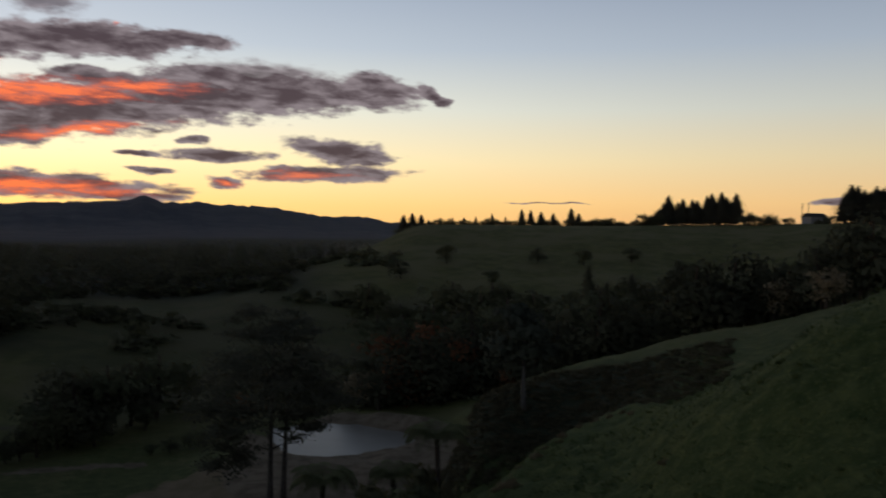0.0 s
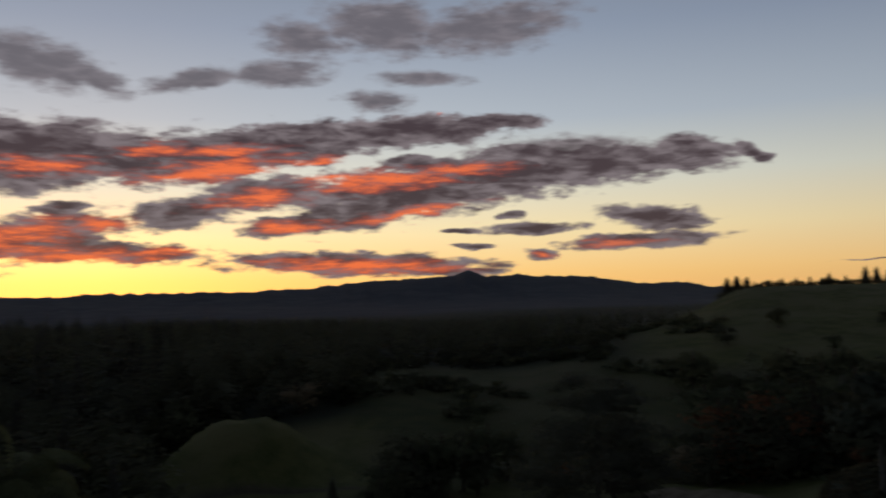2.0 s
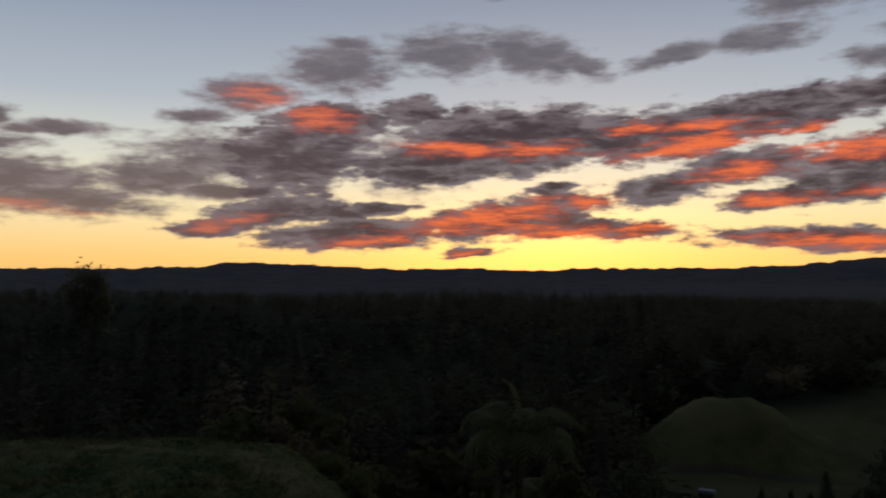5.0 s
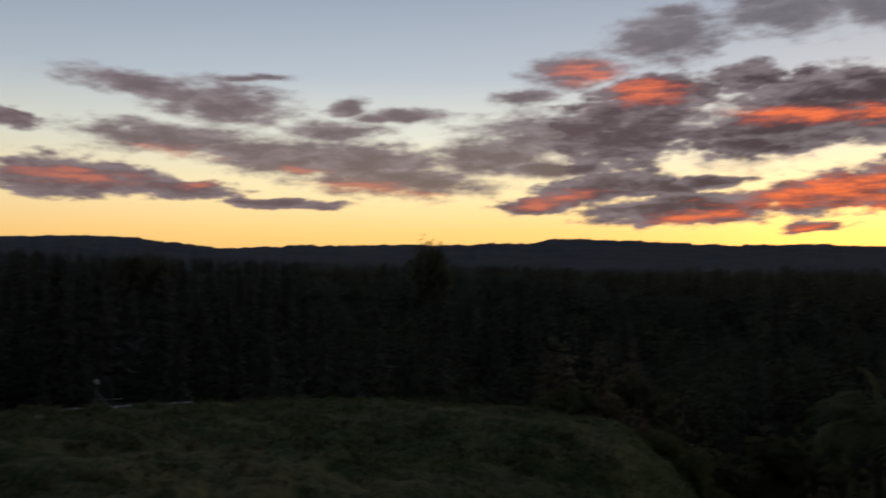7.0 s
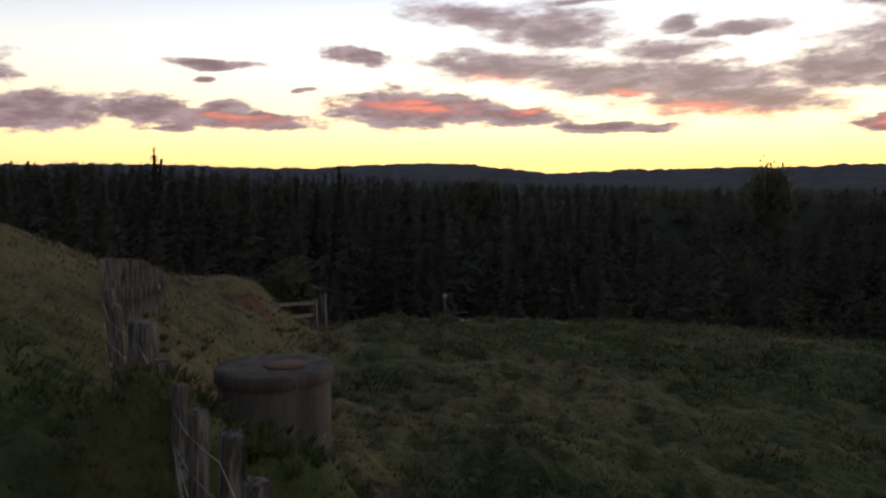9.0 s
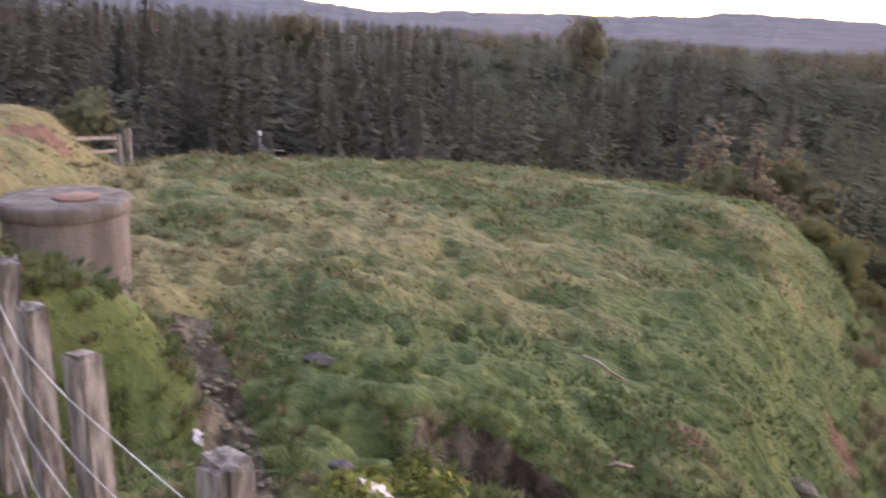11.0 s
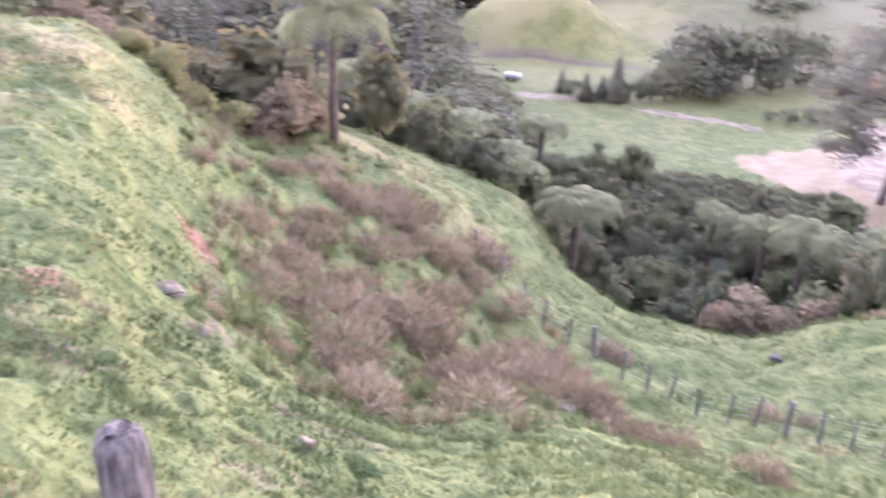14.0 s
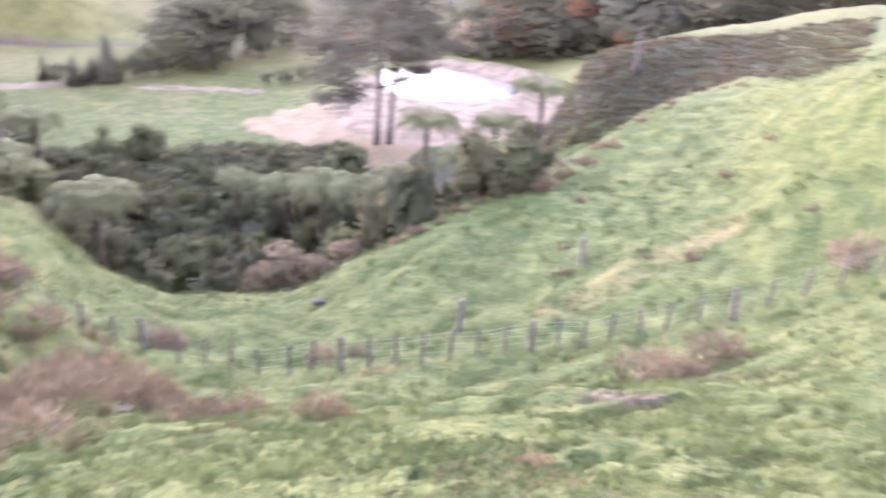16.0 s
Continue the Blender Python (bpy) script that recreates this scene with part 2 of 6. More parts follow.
    billow = k.noise(streaky.outputs[0], 0.8, 8.0, 0.62)
    embers = k.math("ADD", k.math("ADD", field(CLOUD_GLOW_WEST + CLOUD_GLOW_NORTH + CLOUD_GLOW_SOUTH), 0.06), k.math("MULTIPLY", k.math("SUBTRACT", billow, 0.5), 2.8))
    lit = k.step(embers, 0.2, 1.5)
    shade = k.math("MAXIMUM", thick, k.math("SUBTRACT", thin, 0.1))
    mottle = k.noise(stretch.outputs[0], 0.75, 6.0, 0.55, 0.6)
    shade = k.math("ADD", shade, k.math("MULTIPLY", k.math("SUBTRACT", k.math("ADD", k.math("MULTIPLY", billow, 0.7), k.math("MULTIPLY", mottle, 1.3)), 1.0), 2.3))
    body = k.mix(k.step(shade, 0.1, 1.5), (0.24, 0.20, 0.215), (0.064, 0.043, 0.051))
    body = k.mix(k.math("MULTIPLY", k.step(k.math("SUBTRACT", thin, thick), 0.0, 0.5), k.math("MULTIPLY", k.step(el, 10.0, 15.0), 0.55)), body, (0.215, 0.205, 0.235))
    body = k.mix(k.math("MULTIPLY", k.step(az, 50.0, 78.0), 0.38), body, (0.24, 0.165, 0.18))
    near_sun = k.step(k.math("ABSOLUTE", k.math("SUBTRACT", az, 36.0)), 40.0, 14.0)
    hot = k.mix(near_sun, (0.50, 0.16, 0.115), (0.98, 0.19, 0.06))
    dull = k.mix(near_sun, (0.24, 0.105, 0.105), (0.42, 0.075, 0.055))
    ember = k.mix(k.step(embers, 0.5, 1.6), dull, hot)
    cloud = k.mix(lit, body, ember)
    out_col = k.mix(cover, clear, cloud)

    bg = k.add("ShaderNodeBackground")
    k.link(out_col, bg.inputs["Color"])
    bg.inputs["Strength"].default_value = 1.0
    k.link(bg.outputs[0], k.add("ShaderNodeOutputWorld").inputs[0])


build_world()


# ---------------------------------------------------------------- materials
def material(name, rough=0.9, spec=0.2):
    m = bpy.data.materials.new(name)
    m.use_nodes = True
    k = Nodes(m.node_tree)
    b = k.add("ShaderNodeBsdfPrincipled")
    b.inputs["Roughness"].default_value = rough
    b.inputs["Specular IOR Level"].default_value = spec
    k.link(b.outputs[0], k.add("ShaderNodeOutputMaterial").inputs[0])
    return m, k, b


def bump(k, b, height, distance, strength=1.0):
    n = k.add("ShaderNodeBump")
    n.inputs["Strength"].default_value = strength
    n.inputs["Distance"].default_value = distance
    k.link(height, n.inputs["Height"])
    k.link(n.outputs[0], b.inputs["Normal"])


def attribute(k, name):
    n = k.add("ShaderNodeAttribute")
    n.attribute_name = name
    return n.outputs["Fac"]


def ground_material():
    m, k, b = material("pasture", 0.95, 0.1)
    at = k.add("ShaderNodeTexCoord").outputs["Object"]
    fine, mid, broad = k.noise(at, 5.0, 5), k.noise(at, 0.9, 5), k.noise(at, 0.06, 4)
    green = k.mix(k.step(mid, 0.3, 0.8), (0.041, 0.062, 0.021), (0.104, 0.121, 0.045))
    green = k.mix(k.step(fine, 0.48, 0.85), green, (0.130, 0.147, 0.054))
    tan = k.mix(fine, (0.18, 0.15, 0.072), (0.13, 0.112, 0.052))
    dry = k.math("ADD", attribute(k, "dry"), k.math("MULTIPLY", k.math("SUBTRACT", mid, 0.55), 1.0))
    dry = k.math("ADD", dry, k.math("MULTIPLY", k.math("SUBTRACT", fine, 0.5), 0.6))
    col = k.mix(k.step(dry, 0.25, 0.85), green, tan)
    far = k.mix(k.step(k.noise(at, 0.22, 6, 0.65), 0.35, 0.68), (0.078, 0.084, 0.030), (0.135, 0.130, 0.050))
    far = k.mix(k.step(broad, 0.42, 0.62), far, (0.140, 0.128, 0.060))
    col = k.mix(attribute(k, "far"), col, far)
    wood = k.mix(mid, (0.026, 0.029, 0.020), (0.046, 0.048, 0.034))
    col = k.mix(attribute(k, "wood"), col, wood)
    # Distance haze put into the colour: far hills painted blue-grey.
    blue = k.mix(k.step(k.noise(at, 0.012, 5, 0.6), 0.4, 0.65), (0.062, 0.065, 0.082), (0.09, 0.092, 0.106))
    col = k.mix(attribute(k, "hill_haze"), col, blue)
    soil = k.mix(k.step(fine, 0.35, 0.7), (0.040, 0.032, 0.022), (0.13, 0.105, 0.075))
    col = k.mix(k.step(k.math("ADD", attribute(k, "soil"), k.math("MULTIPLY", k.math("SUBTRACT", fine, 0.5), 0.8)), 0.3, 0.6), col, soil)
    red = k.mix(fine, (0.16, 0.082, 0.052), (0.105, 0.068, 0.046))
    col = k.mix(k.step(k.math("ADD", attribute(k, "clay"), k.math("MULTIPLY", k.math("SUBTRACT", fine, 0.5), 0.9)), 0.35, 0.6), col, red)
    sand = k.mix(k.step(k.noise(at, 0.4, 6, 0.65), 0.35, 0.65), (0.215, 0.160, 0.105), (0.15, 0.122, 0.07))
    col = k.mix(k.step(k.math("ADD", attribute(k, "sand"), k.math("MULTIPLY", k.math("SUBTRACT", mid, 0.5), 0.5)), 0.35, 0.6), col, sand)
    pale = k.mix(k.step(k.noise(at, 0.55, 6, 0.65), 0.42, 0.62), (0.20, 0.16, 0.115), (0.13, 0.102, 0.07))
    col = k.mix(k.step(k.math("ADD", attribute(k, "pale"), k.math("MULTIPLY", k.math("SUBTRACT", mid, 0.5), 0.3)), 0.4, 0.6), col, pale)
    k.link(col, b.inputs["Base Color"])
    h = k.math("ADD", k.math("MULTIPLY", fine, 0.5), mid)
    bump(k, b, h, 0.25, 0.7)
    return m


def foliage_material(name, dark, light, rough=0.85, even=0.75, thin=0.35, speckle=0.9, relief_of=0.8):
    """Leaves: tone by leaf and by plant, shaded mostly by the shape of the whole crown."""
    m, k, b = material(name, rough, 0.08)
    geo = k.add("ShaderNodeNewGeometry")
    tone = k.math("ADD", k.math("MULTIPLY", geo.outputs["Random Per Island"], 0.2 * speckle), k.math("MULTIPLY", attribute(k, "tone"), 0.9))
    at = k.add("ShaderNodeTexCoord").outputs["Object"]
    grain = k.math("SUBTRACT", k.math("ADD", k.noise(at, 2.6, 4, 0.6), k.noise(at, 0.5, 3)), 1.0)
    tone = k.math("ADD", tone, k.math("MULTIPLY", grain, speckle), clamp=True)
    k.link(k.mix(tone, dark, light), b.inputs["Base Color"])
    crown = k.add("ShaderNodeAttribute")
    crown.attribute_name = "outward"
    turn = k.add("ShaderNodeVectorTransform", vector="NORMAL")
    turn.convert_from, turn.convert_to = "OBJECT", "WORLD"
    k.link(crown.outputs["Vector"], turn.inputs[0])
    parts = []
    for socket, share in ((turn.outputs[0], even), (geo.outputs["Normal"], 1 - even)):
        n = k.add("ShaderNodeVectorMath", operation="SCALE")
        k.link(socket, n.inputs[0])
        n.inputs["Scale"].default_value = share
        parts.append(n.outputs[0])
    both = k.add("ShaderNodeVectorMath", operation="ADD")
    k.link(parts[0], both.inputs[0])
    k.link(parts[1], both.inputs[1])
    unit = k.add("ShaderNodeVectorMath", operation="NORMALIZE")
    k.link(both.outputs[0], unit.inputs[0])
    leafy = k.add("ShaderNodeBump")
    leafy.inputs["Strength"].default_value, leafy.inputs["Distance"].default_value = relief_of, 0.2
    k.link(k.noise(at, 3.2, 4, 0.65), leafy.inputs["Height"])
    k.link(unit.outputs[0], leafy.inputs["Normal"])
    k.link(leafy.outputs[0], b.inputs["Normal"])
    # light passes through the thin leaves
    through_leaf = k.add("ShaderNodeBsdfTranslucent")
    k.link(k.mix(tone, dark, light), through_leaf.inputs["Color"])
    k.link(leafy.outputs[0], through_leaf.inputs["Normal"])
    both_ways = k.add("ShaderNodeMixShader")
    both_ways.inputs[0].default_value = thin
    k.link(b.outputs[0], both_ways.inputs[1])
    k.link(through_leaf.outputs[0], both_ways.inputs[2])
    k.link(both_ways.outputs[0], [n for n in m.node_tree.nodes if n.bl_idname == "ShaderNodeOutputMaterial"][0].inputs[0])
    return m


def bark_material(name, dark, light, scale=6.0):
    m, k, b = material(name, 0.9, 0.15)
    at = k.add("ShaderNodeTexCoord").outputs["Object"]
    st = k.add("ShaderNodeVectorMath", operation="MULTIPLY")
    k.link(at, st.inputs[0])
    st.inputs[1].default_value = (4.0, 4.0, 0.7)
    n = k.noise(st.outputs[0], scale, 6, 0.65)
    n2 = k.noise(at, 2.5, 4)
    c = k.mix(k.step(n, 0.35, 0.7), dark, light)
    c = k.mix(k.step(n2, 0.55, 0.75), c, tuple(0.6 * v + 0.10 for v in light))
    k.link(c, b.inputs["Base Color"])
    bump(k, b, n, 0.02)
    return m


GROUND = ground_material()
# Forest needle and leaf colours raised and evened to stand in for haze.
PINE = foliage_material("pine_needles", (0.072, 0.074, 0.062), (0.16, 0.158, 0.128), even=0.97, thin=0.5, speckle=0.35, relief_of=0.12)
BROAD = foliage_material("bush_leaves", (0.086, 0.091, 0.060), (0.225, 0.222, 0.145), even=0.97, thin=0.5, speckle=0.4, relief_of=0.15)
FERN = foliage_material("fern_fronds", (0.08, 0.096, 0.046), (0.23, 0.24, 0.125))
BRACKEN = foliage_material("dry_bracken", (0.145, 0.113, 0.071), (0.37, 0.300, 0.195), even=0.55)
AUTUMN = foliage_material("autumn_leaves", (0.20, 0.095, 0.055), (0.34, 0.165, 0.085), even=0.9, thin=0.5, relief_of=0.3)
YELLOWISH = foliage_material("gorse_leaves", (0.13, 0.138, 0.06), (0.31, 0.30, 0.13))
GRASS = foliage_material("grass_blades", (0.043, 0.066, 0.023), (0.143, 0.167, 0.058), even=0.5, thin=0.3, speckle=1.3, relief_of=0.3)
STRAW = foliage_material("straw_blades", (0.105, 0.088, 0.042), (0.205, 0.17, 0.088), even=0.5, thin=0.2, speckle=1.2, relief_of=0.3)
BARK = bark_material("bark", (0.035, 0.026, 0.02), (0.11, 0.085, 0.065))
WOOD = bark_material("weathered_wood", (0.075, 0.066, 0.058), (0.27, 0.24, 0.215))


# ---------------------------------------------------------------- terrain
def lattice(x, y, seed):
    """Smooth value noise between 0 and 1."""
    xi, yi = np.floor(x).astype(np.int64), np.floor(y).astype(np.int64)
    fx, fy = x - xi, y - yi
    fx, fy = fx * fx * (3 - 2 * fx), fy * fy * (3 - 2 * fy)

    def h(a, c):
        n = (a * 374761393 + c * 668265263 + seed * 974711) & 0x7FFFFFFF
        n = ((n ^ (n >> 13)) * 1274126177) & 0x7FFFFFFF
        return ((n ^ (n >> 16)) & 0xFFFF) / 65535.0

    top = h(xi, yi) * (1 - fx) + h(xi + 1, yi) * fx
    low = h(xi, yi + 1) * (1 - fx) + h(xi + 1, yi + 1) * fx
    return top * (1 - fy) + low * fy


def fbm(x, y, seed, octaves=4):
    total, amp, norm = 0.0, 1.0, 0.0
    for o in range(octaves):
        total, norm = total + amp * lattice(x, y, seed + o), norm + amp
        x, y, amp = x * 2.03 + 17.1, y * 2.03 + 9.7, amp * 0.5
    return total / norm - 0.5


def pchip(xs, ys, q):
    """Monotone cubic through the knots xs, ys at q."""
    xs, ys, q = np.asarray(xs, float), np.asarray(ys, float), np.asarray(q, float)
    h, d = np.diff(xs), np.diff(ys) / np.diff(xs)
    s = np.zeros(len(xs))
    same = d[1:] * d[:-1] > 0
    w1, w2 = 2 * h[1:] + h[:-1], h[1:] + 2 * h[:-1]
    safe_a, safe_b = np.where(same, d[:-1], 1.0), np.where(same, d[1:], 1.0)
    s[1:-1] = np.where(same, (w1 + w2) / (w1 / safe_a + w2 / safe_b), 0.0)
    s[0], s[-1] = d[0], d[-1]
    i = np.clip(np.searchsorted(xs, q) - 1, 0, len(xs) - 2)
    t = np.clip((q - xs[i]) / h[i], 0, 1)
    return ((2 * t**3 - 3 * t**2 + 1) * ys[i] + (t**3 - 2 * t**2 + t) * h[i] * s[i]
            + (3 * t**2 - 2 * t**3) * ys[i + 1] + (t**3 - t**2) * h[i] * s[i + 1])


# The land in rings round the viewpoint: bearing, distance, height of each landform.
SHOULDER = [
    (-120, 5, -1.0), (-60, 9, -3.6), (-28, 9, -4.8), (-14, 9, -5.6), (-3, 8.5, -5.75), (5, 8, -5.7), (13, 7.5, -5.65), (25, 7, -5.5),
    (36, 6.5, -5.4), (47, 6, -4.9), (57, 5.6, -4.2), (64, 5.5, -3.9), (70, 5.5, -3.6), (78, 5.8, -3.3), (90, 6, -3.0),
    (101, 5.4, -2.75), (108, 4.6, -2.5), (115, 4, -2.3), (125, 4, -2.1), (150, 5, -1.4),
]
BOWL = [
    (-120, 15, 1.5), (-60, 24, -4.0), (-28, 27, -8.6), (-20, 26.5, -11.2), (-16, 25.5, -12.1), (-11, 24.5, -12.9), (-3, 23.7, -13.9), (5, 23, -14.4),
    (12, 22.5, -14.6), (18, 23, -15.1), (25, 24, -15.2), (30, 25.5, -14.9), (35, 24, -13.4), (40, 18, -11), (47, 13.5, -8.4),
    (52, 12.5, -7.3), (57, 12.5, -6.1), (61, 12.5, -5.2), (64, 13, -4.3), (70, 13, -3.9), (78, 13, -3.6), (90, 12, -3.2),
    (100, 10, -2.95), (105, 8.5, -2.8), (110, 7.5, -2.6), (115, 6.5, -2.0), (125, 7, -1.5), (150, 12, 0),
]
LIP = [
    (-120, 30, 4), (-60, 45, 2), (-28, 45, -2.3), (-20, 42, -6.65), (-16, 46, -9.1), (-12, 60, -12.3), (-8, 56, -13.4), (-3, 46, -14.5),
    (1, 43, -15.1), (5, 38, -15.3), (12, 33, -16.1), (18, 31, -16.9), (25, 31, -16.6), (30, 34, -16.7), (35, 38, -14.8),
    (40, 36.5, -13), (47, 36, -11.2), (52, 28, -9.6), (57, 24, -7.1), (61, 21, -5.0), (64, 22, -4.25), (70, 25, -4.3),
    (78, 27, -4.45), (90, 28, -4.5), (100, 29, -4.75), (105, 29, -4.75), (110, 20, -2.45), (115, 17, -1.9), (125, 17, -0.5), (150, 30, 3),
]
GULLY = [
    (-120, 60, 8), (-60, 60, 3), (-28, 60, -6), (-20, 62, -10), (-16, 64, -12.2), (-12, 72, -14.5), (-8, 70, -18), (-3, 62, -20),
    (1, 58, -22), (5, 52, -23), (12, 48, -24), (18, 46, -24.5), (25, 44, -24), (30, 46, -24), (35, 54, -24), (40, 56, -23),
    (47, 58, -22), (61, 60, -22), (78, 62, -20), (105, 64, -20), (125, 60, -10), (150, 60, 8),
]
FLATS = [
    (-120, 100, 12), (-60, 90, 4), (-28, 90, -6), (-20, 92, -10.2), (-16, 95, -11.7), (-12, 92, -13.6), (-8, 88, -14.7), (-3, 84, -16.8),
    (1, 88, -26), (5, 80, -27), (12, 75, -27), (18, 76, -27), (25, 78, -27), (35, 86, -27.2), (47, 95, -28), (57, 105, -30),
    (85, 110, -27), (105, 110, -25), (125, 110, -12), (150, 100, 10),
]
TOE = [
    (-120, 150, 14), (-60, 180, 5), (-28, 200, -12), (-20, 200, -20), (-16, 170, -22), (-12, 150, -22), (-8, 140, -24), (-3, 130, -25.5),
    (1, 130, -27), (5, 125, -27.3), (25, 125, -27.3), (40, 130, -27.5), (47, 150, -28), (57, 190, -29), (105, 190, -26), (125, 190, -14), (150, 150, 12),
]
RIDGE = [
    (-120, 300, 16), (-60, 430, 8), (-28, 430, 6.0), (-16, 430, 5.0), (-8, 420, 3.6), (-3, 420, 2.8), (1, 400, 1.5), (5, 340, -8), (8, 300, -12), (13, 240, -16.5),
    (18, 200, -20.5), (25, 195, -19), (30, 200, -20), (35, 220, -22), (40, 260, -22), (47, 300, -20), (60, 400, -16), (75, 400, -14),
    (105, 400, -13), (125, 400, -8), (150, 300, 14),
]
DISTANCE = [
    (-120, 600, 10), (-60, 900, 2), (-20, 900, -10), (0, 700, -12), (12, 700, -14), (25, 800, -20), (47, 850, -24), (75, 900, -26), (110, 900, -26), (150, 600, 10),
]
SKYLINE = [
    (-150, 0.8), (-60, 0.5), (-20, 0.3), (0, 0.35), (3.5, 0.5), (6, 0.85), (8, 0.8), (10, 1.15), (12.6, 1.4), (14.5, 1.42), (16, 1.62), (17.2, 1.5),
    (18.5, 1.6), (19.5, 1.95), (20.8, 1.6), (23, 1.5), (27, 1.28), (31, 0.95), (37, 0.8), (42, 0.83), (47, 0.7), (53, 0.85), (56, 0.78),
    (60, 0.95), (63, 1.08), (67.5, 1.22), (69, 0.95), (76, 0.83), (84, 0.72), (89.5, 0.55), (91.5, 0.75), (94, 1.0), (96.5, 1.27), (102, 1.15), (106, 1.0), (112, 1.15), (119, 1.3),
]


def around(table, col, bearing):
    rows = sorted(table)
    rows = [(r[0] - 360, *r[1:]) for r in rows] + rows + [(r[0] + 360, *r[1:]) for r in rows]
    return pchip([r[0] for r in rows], [r[col] for r in rows], bearing)


RINGS = [0.004, 0.25]
while RINGS[-1] < 4650:
    d_now = RINGS[-1]
    RINGS.append(d_now * (1.045 if d_now < 3 else 1.013 if d_now < 60 else 1.03 if d_now < 600 else 1.05))
RINGS = np.array(RINGS)
BEARINGS = np.concatenate([np.arange(-34, 130, 0.28), np.arange(130, 326, 4.0)])


def build_table():
    """Height over the polar grid, without the small relief."""
    tables = (SHOULDER, BOWL, LIP, GULLY, FLATS, TOE, RIDGE, DISTANCE)
    b = (BEARINGS + 180) % 360 - 180
    ds, zs = [np.zeros(len(b))], [np.full(len(b), -1.65)]
    for t in tables:
        ds.append(around(t, 1, b))
        zs.append(around(t, 2, b))
    far = np.full(len(b), 3200.0)
    ds += [np.full(len(b), 1800.0), far, np.full(len(b), 4700.0)]
    peak = far * np.tan(np.radians(around(SKYLINE, 1, b)))
    zs += [np.full(len(b), -10.0), peak, peak - 90]
    ds, zs = np.array(ds), np.array(zs)
    return np.array([pchip(ds[:, i], zs[:, i], RINGS) for i in range(len(b))])


TABLE = build_table()


def polar(x, y):
    return np.degrees(np.arctan2(-x, y)), np.hypot(x, y)


def place(bearing, d):
    a = np.radians(bearing)
    return -d * np.sin(a), d * np.cos(a)


def blob(x, y, bearing, d, rx, ry=None, turn=0.0):
    """1 in the middle of an ellipse at that bearing and distance, falling to 0 at its rim."""
    cx, cy = place(bearing, d)
    a = np.radians(turn)
    u, v = (x - cx) * np.cos(a) + (y - cy) * np.sin(a), -(x - cx) * np.sin(a) + (y - cy) * np.cos(a)
    r = np.sqrt((u / rx) ** 2 + (v / (ry or rx)) ** 2)
    return np.clip(1 - r, 0, 1)


def smooth(v, lo, hi):
    t = np.clip((v - lo) / (hi - lo), 0, 1)
    return t * t * (3 - 2 * t)


def strip(px, py, a, c, wide):
    """1 along a straight strip between two places given as bearing and distance."""
    ax, ay = place(*a)
    bx, by = place(*c)
    t = np.clip(((px - ax) * (bx - ax) + (py - ay) * (by - ay)) / ((bx - ax) ** 2 + (by - ay) ** 2), 0, 1)
    gap = np.hypot(px - ax - t * (bx - ax), py - ay - t * (by - ay)) + 0.5 * wide * fbm(px / 1.5, py / 1.5, 27, 2)
    return 1 - smooth(gap, 0.5 * wide, wide)


def sheep_track(px, py):
    """1 on the narrow track that the sheep keep along the inside of the bowl's lip."""
    b, d = polar(px, py)
    line = around(LIP, 1, np.clip(b, -30, 60)) * (0.94 - 0.0022 * np.abs(b - 18))
    return (1 - smooth(np.abs(d - line + 0.5 * fbm(b / 3, b / 7, 29, 2)), 0.12, 0.34)) * smooth(b, 2, 9) * (1 - smooth(b, 38, 46))


POND_LEVEL = -27.2


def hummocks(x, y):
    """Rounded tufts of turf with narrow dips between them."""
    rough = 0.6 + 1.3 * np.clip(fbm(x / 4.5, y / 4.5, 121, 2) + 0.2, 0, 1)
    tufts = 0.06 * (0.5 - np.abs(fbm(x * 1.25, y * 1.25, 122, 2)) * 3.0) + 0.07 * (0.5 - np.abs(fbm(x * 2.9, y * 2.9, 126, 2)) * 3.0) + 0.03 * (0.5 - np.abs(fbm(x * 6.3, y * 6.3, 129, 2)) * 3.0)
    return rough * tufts


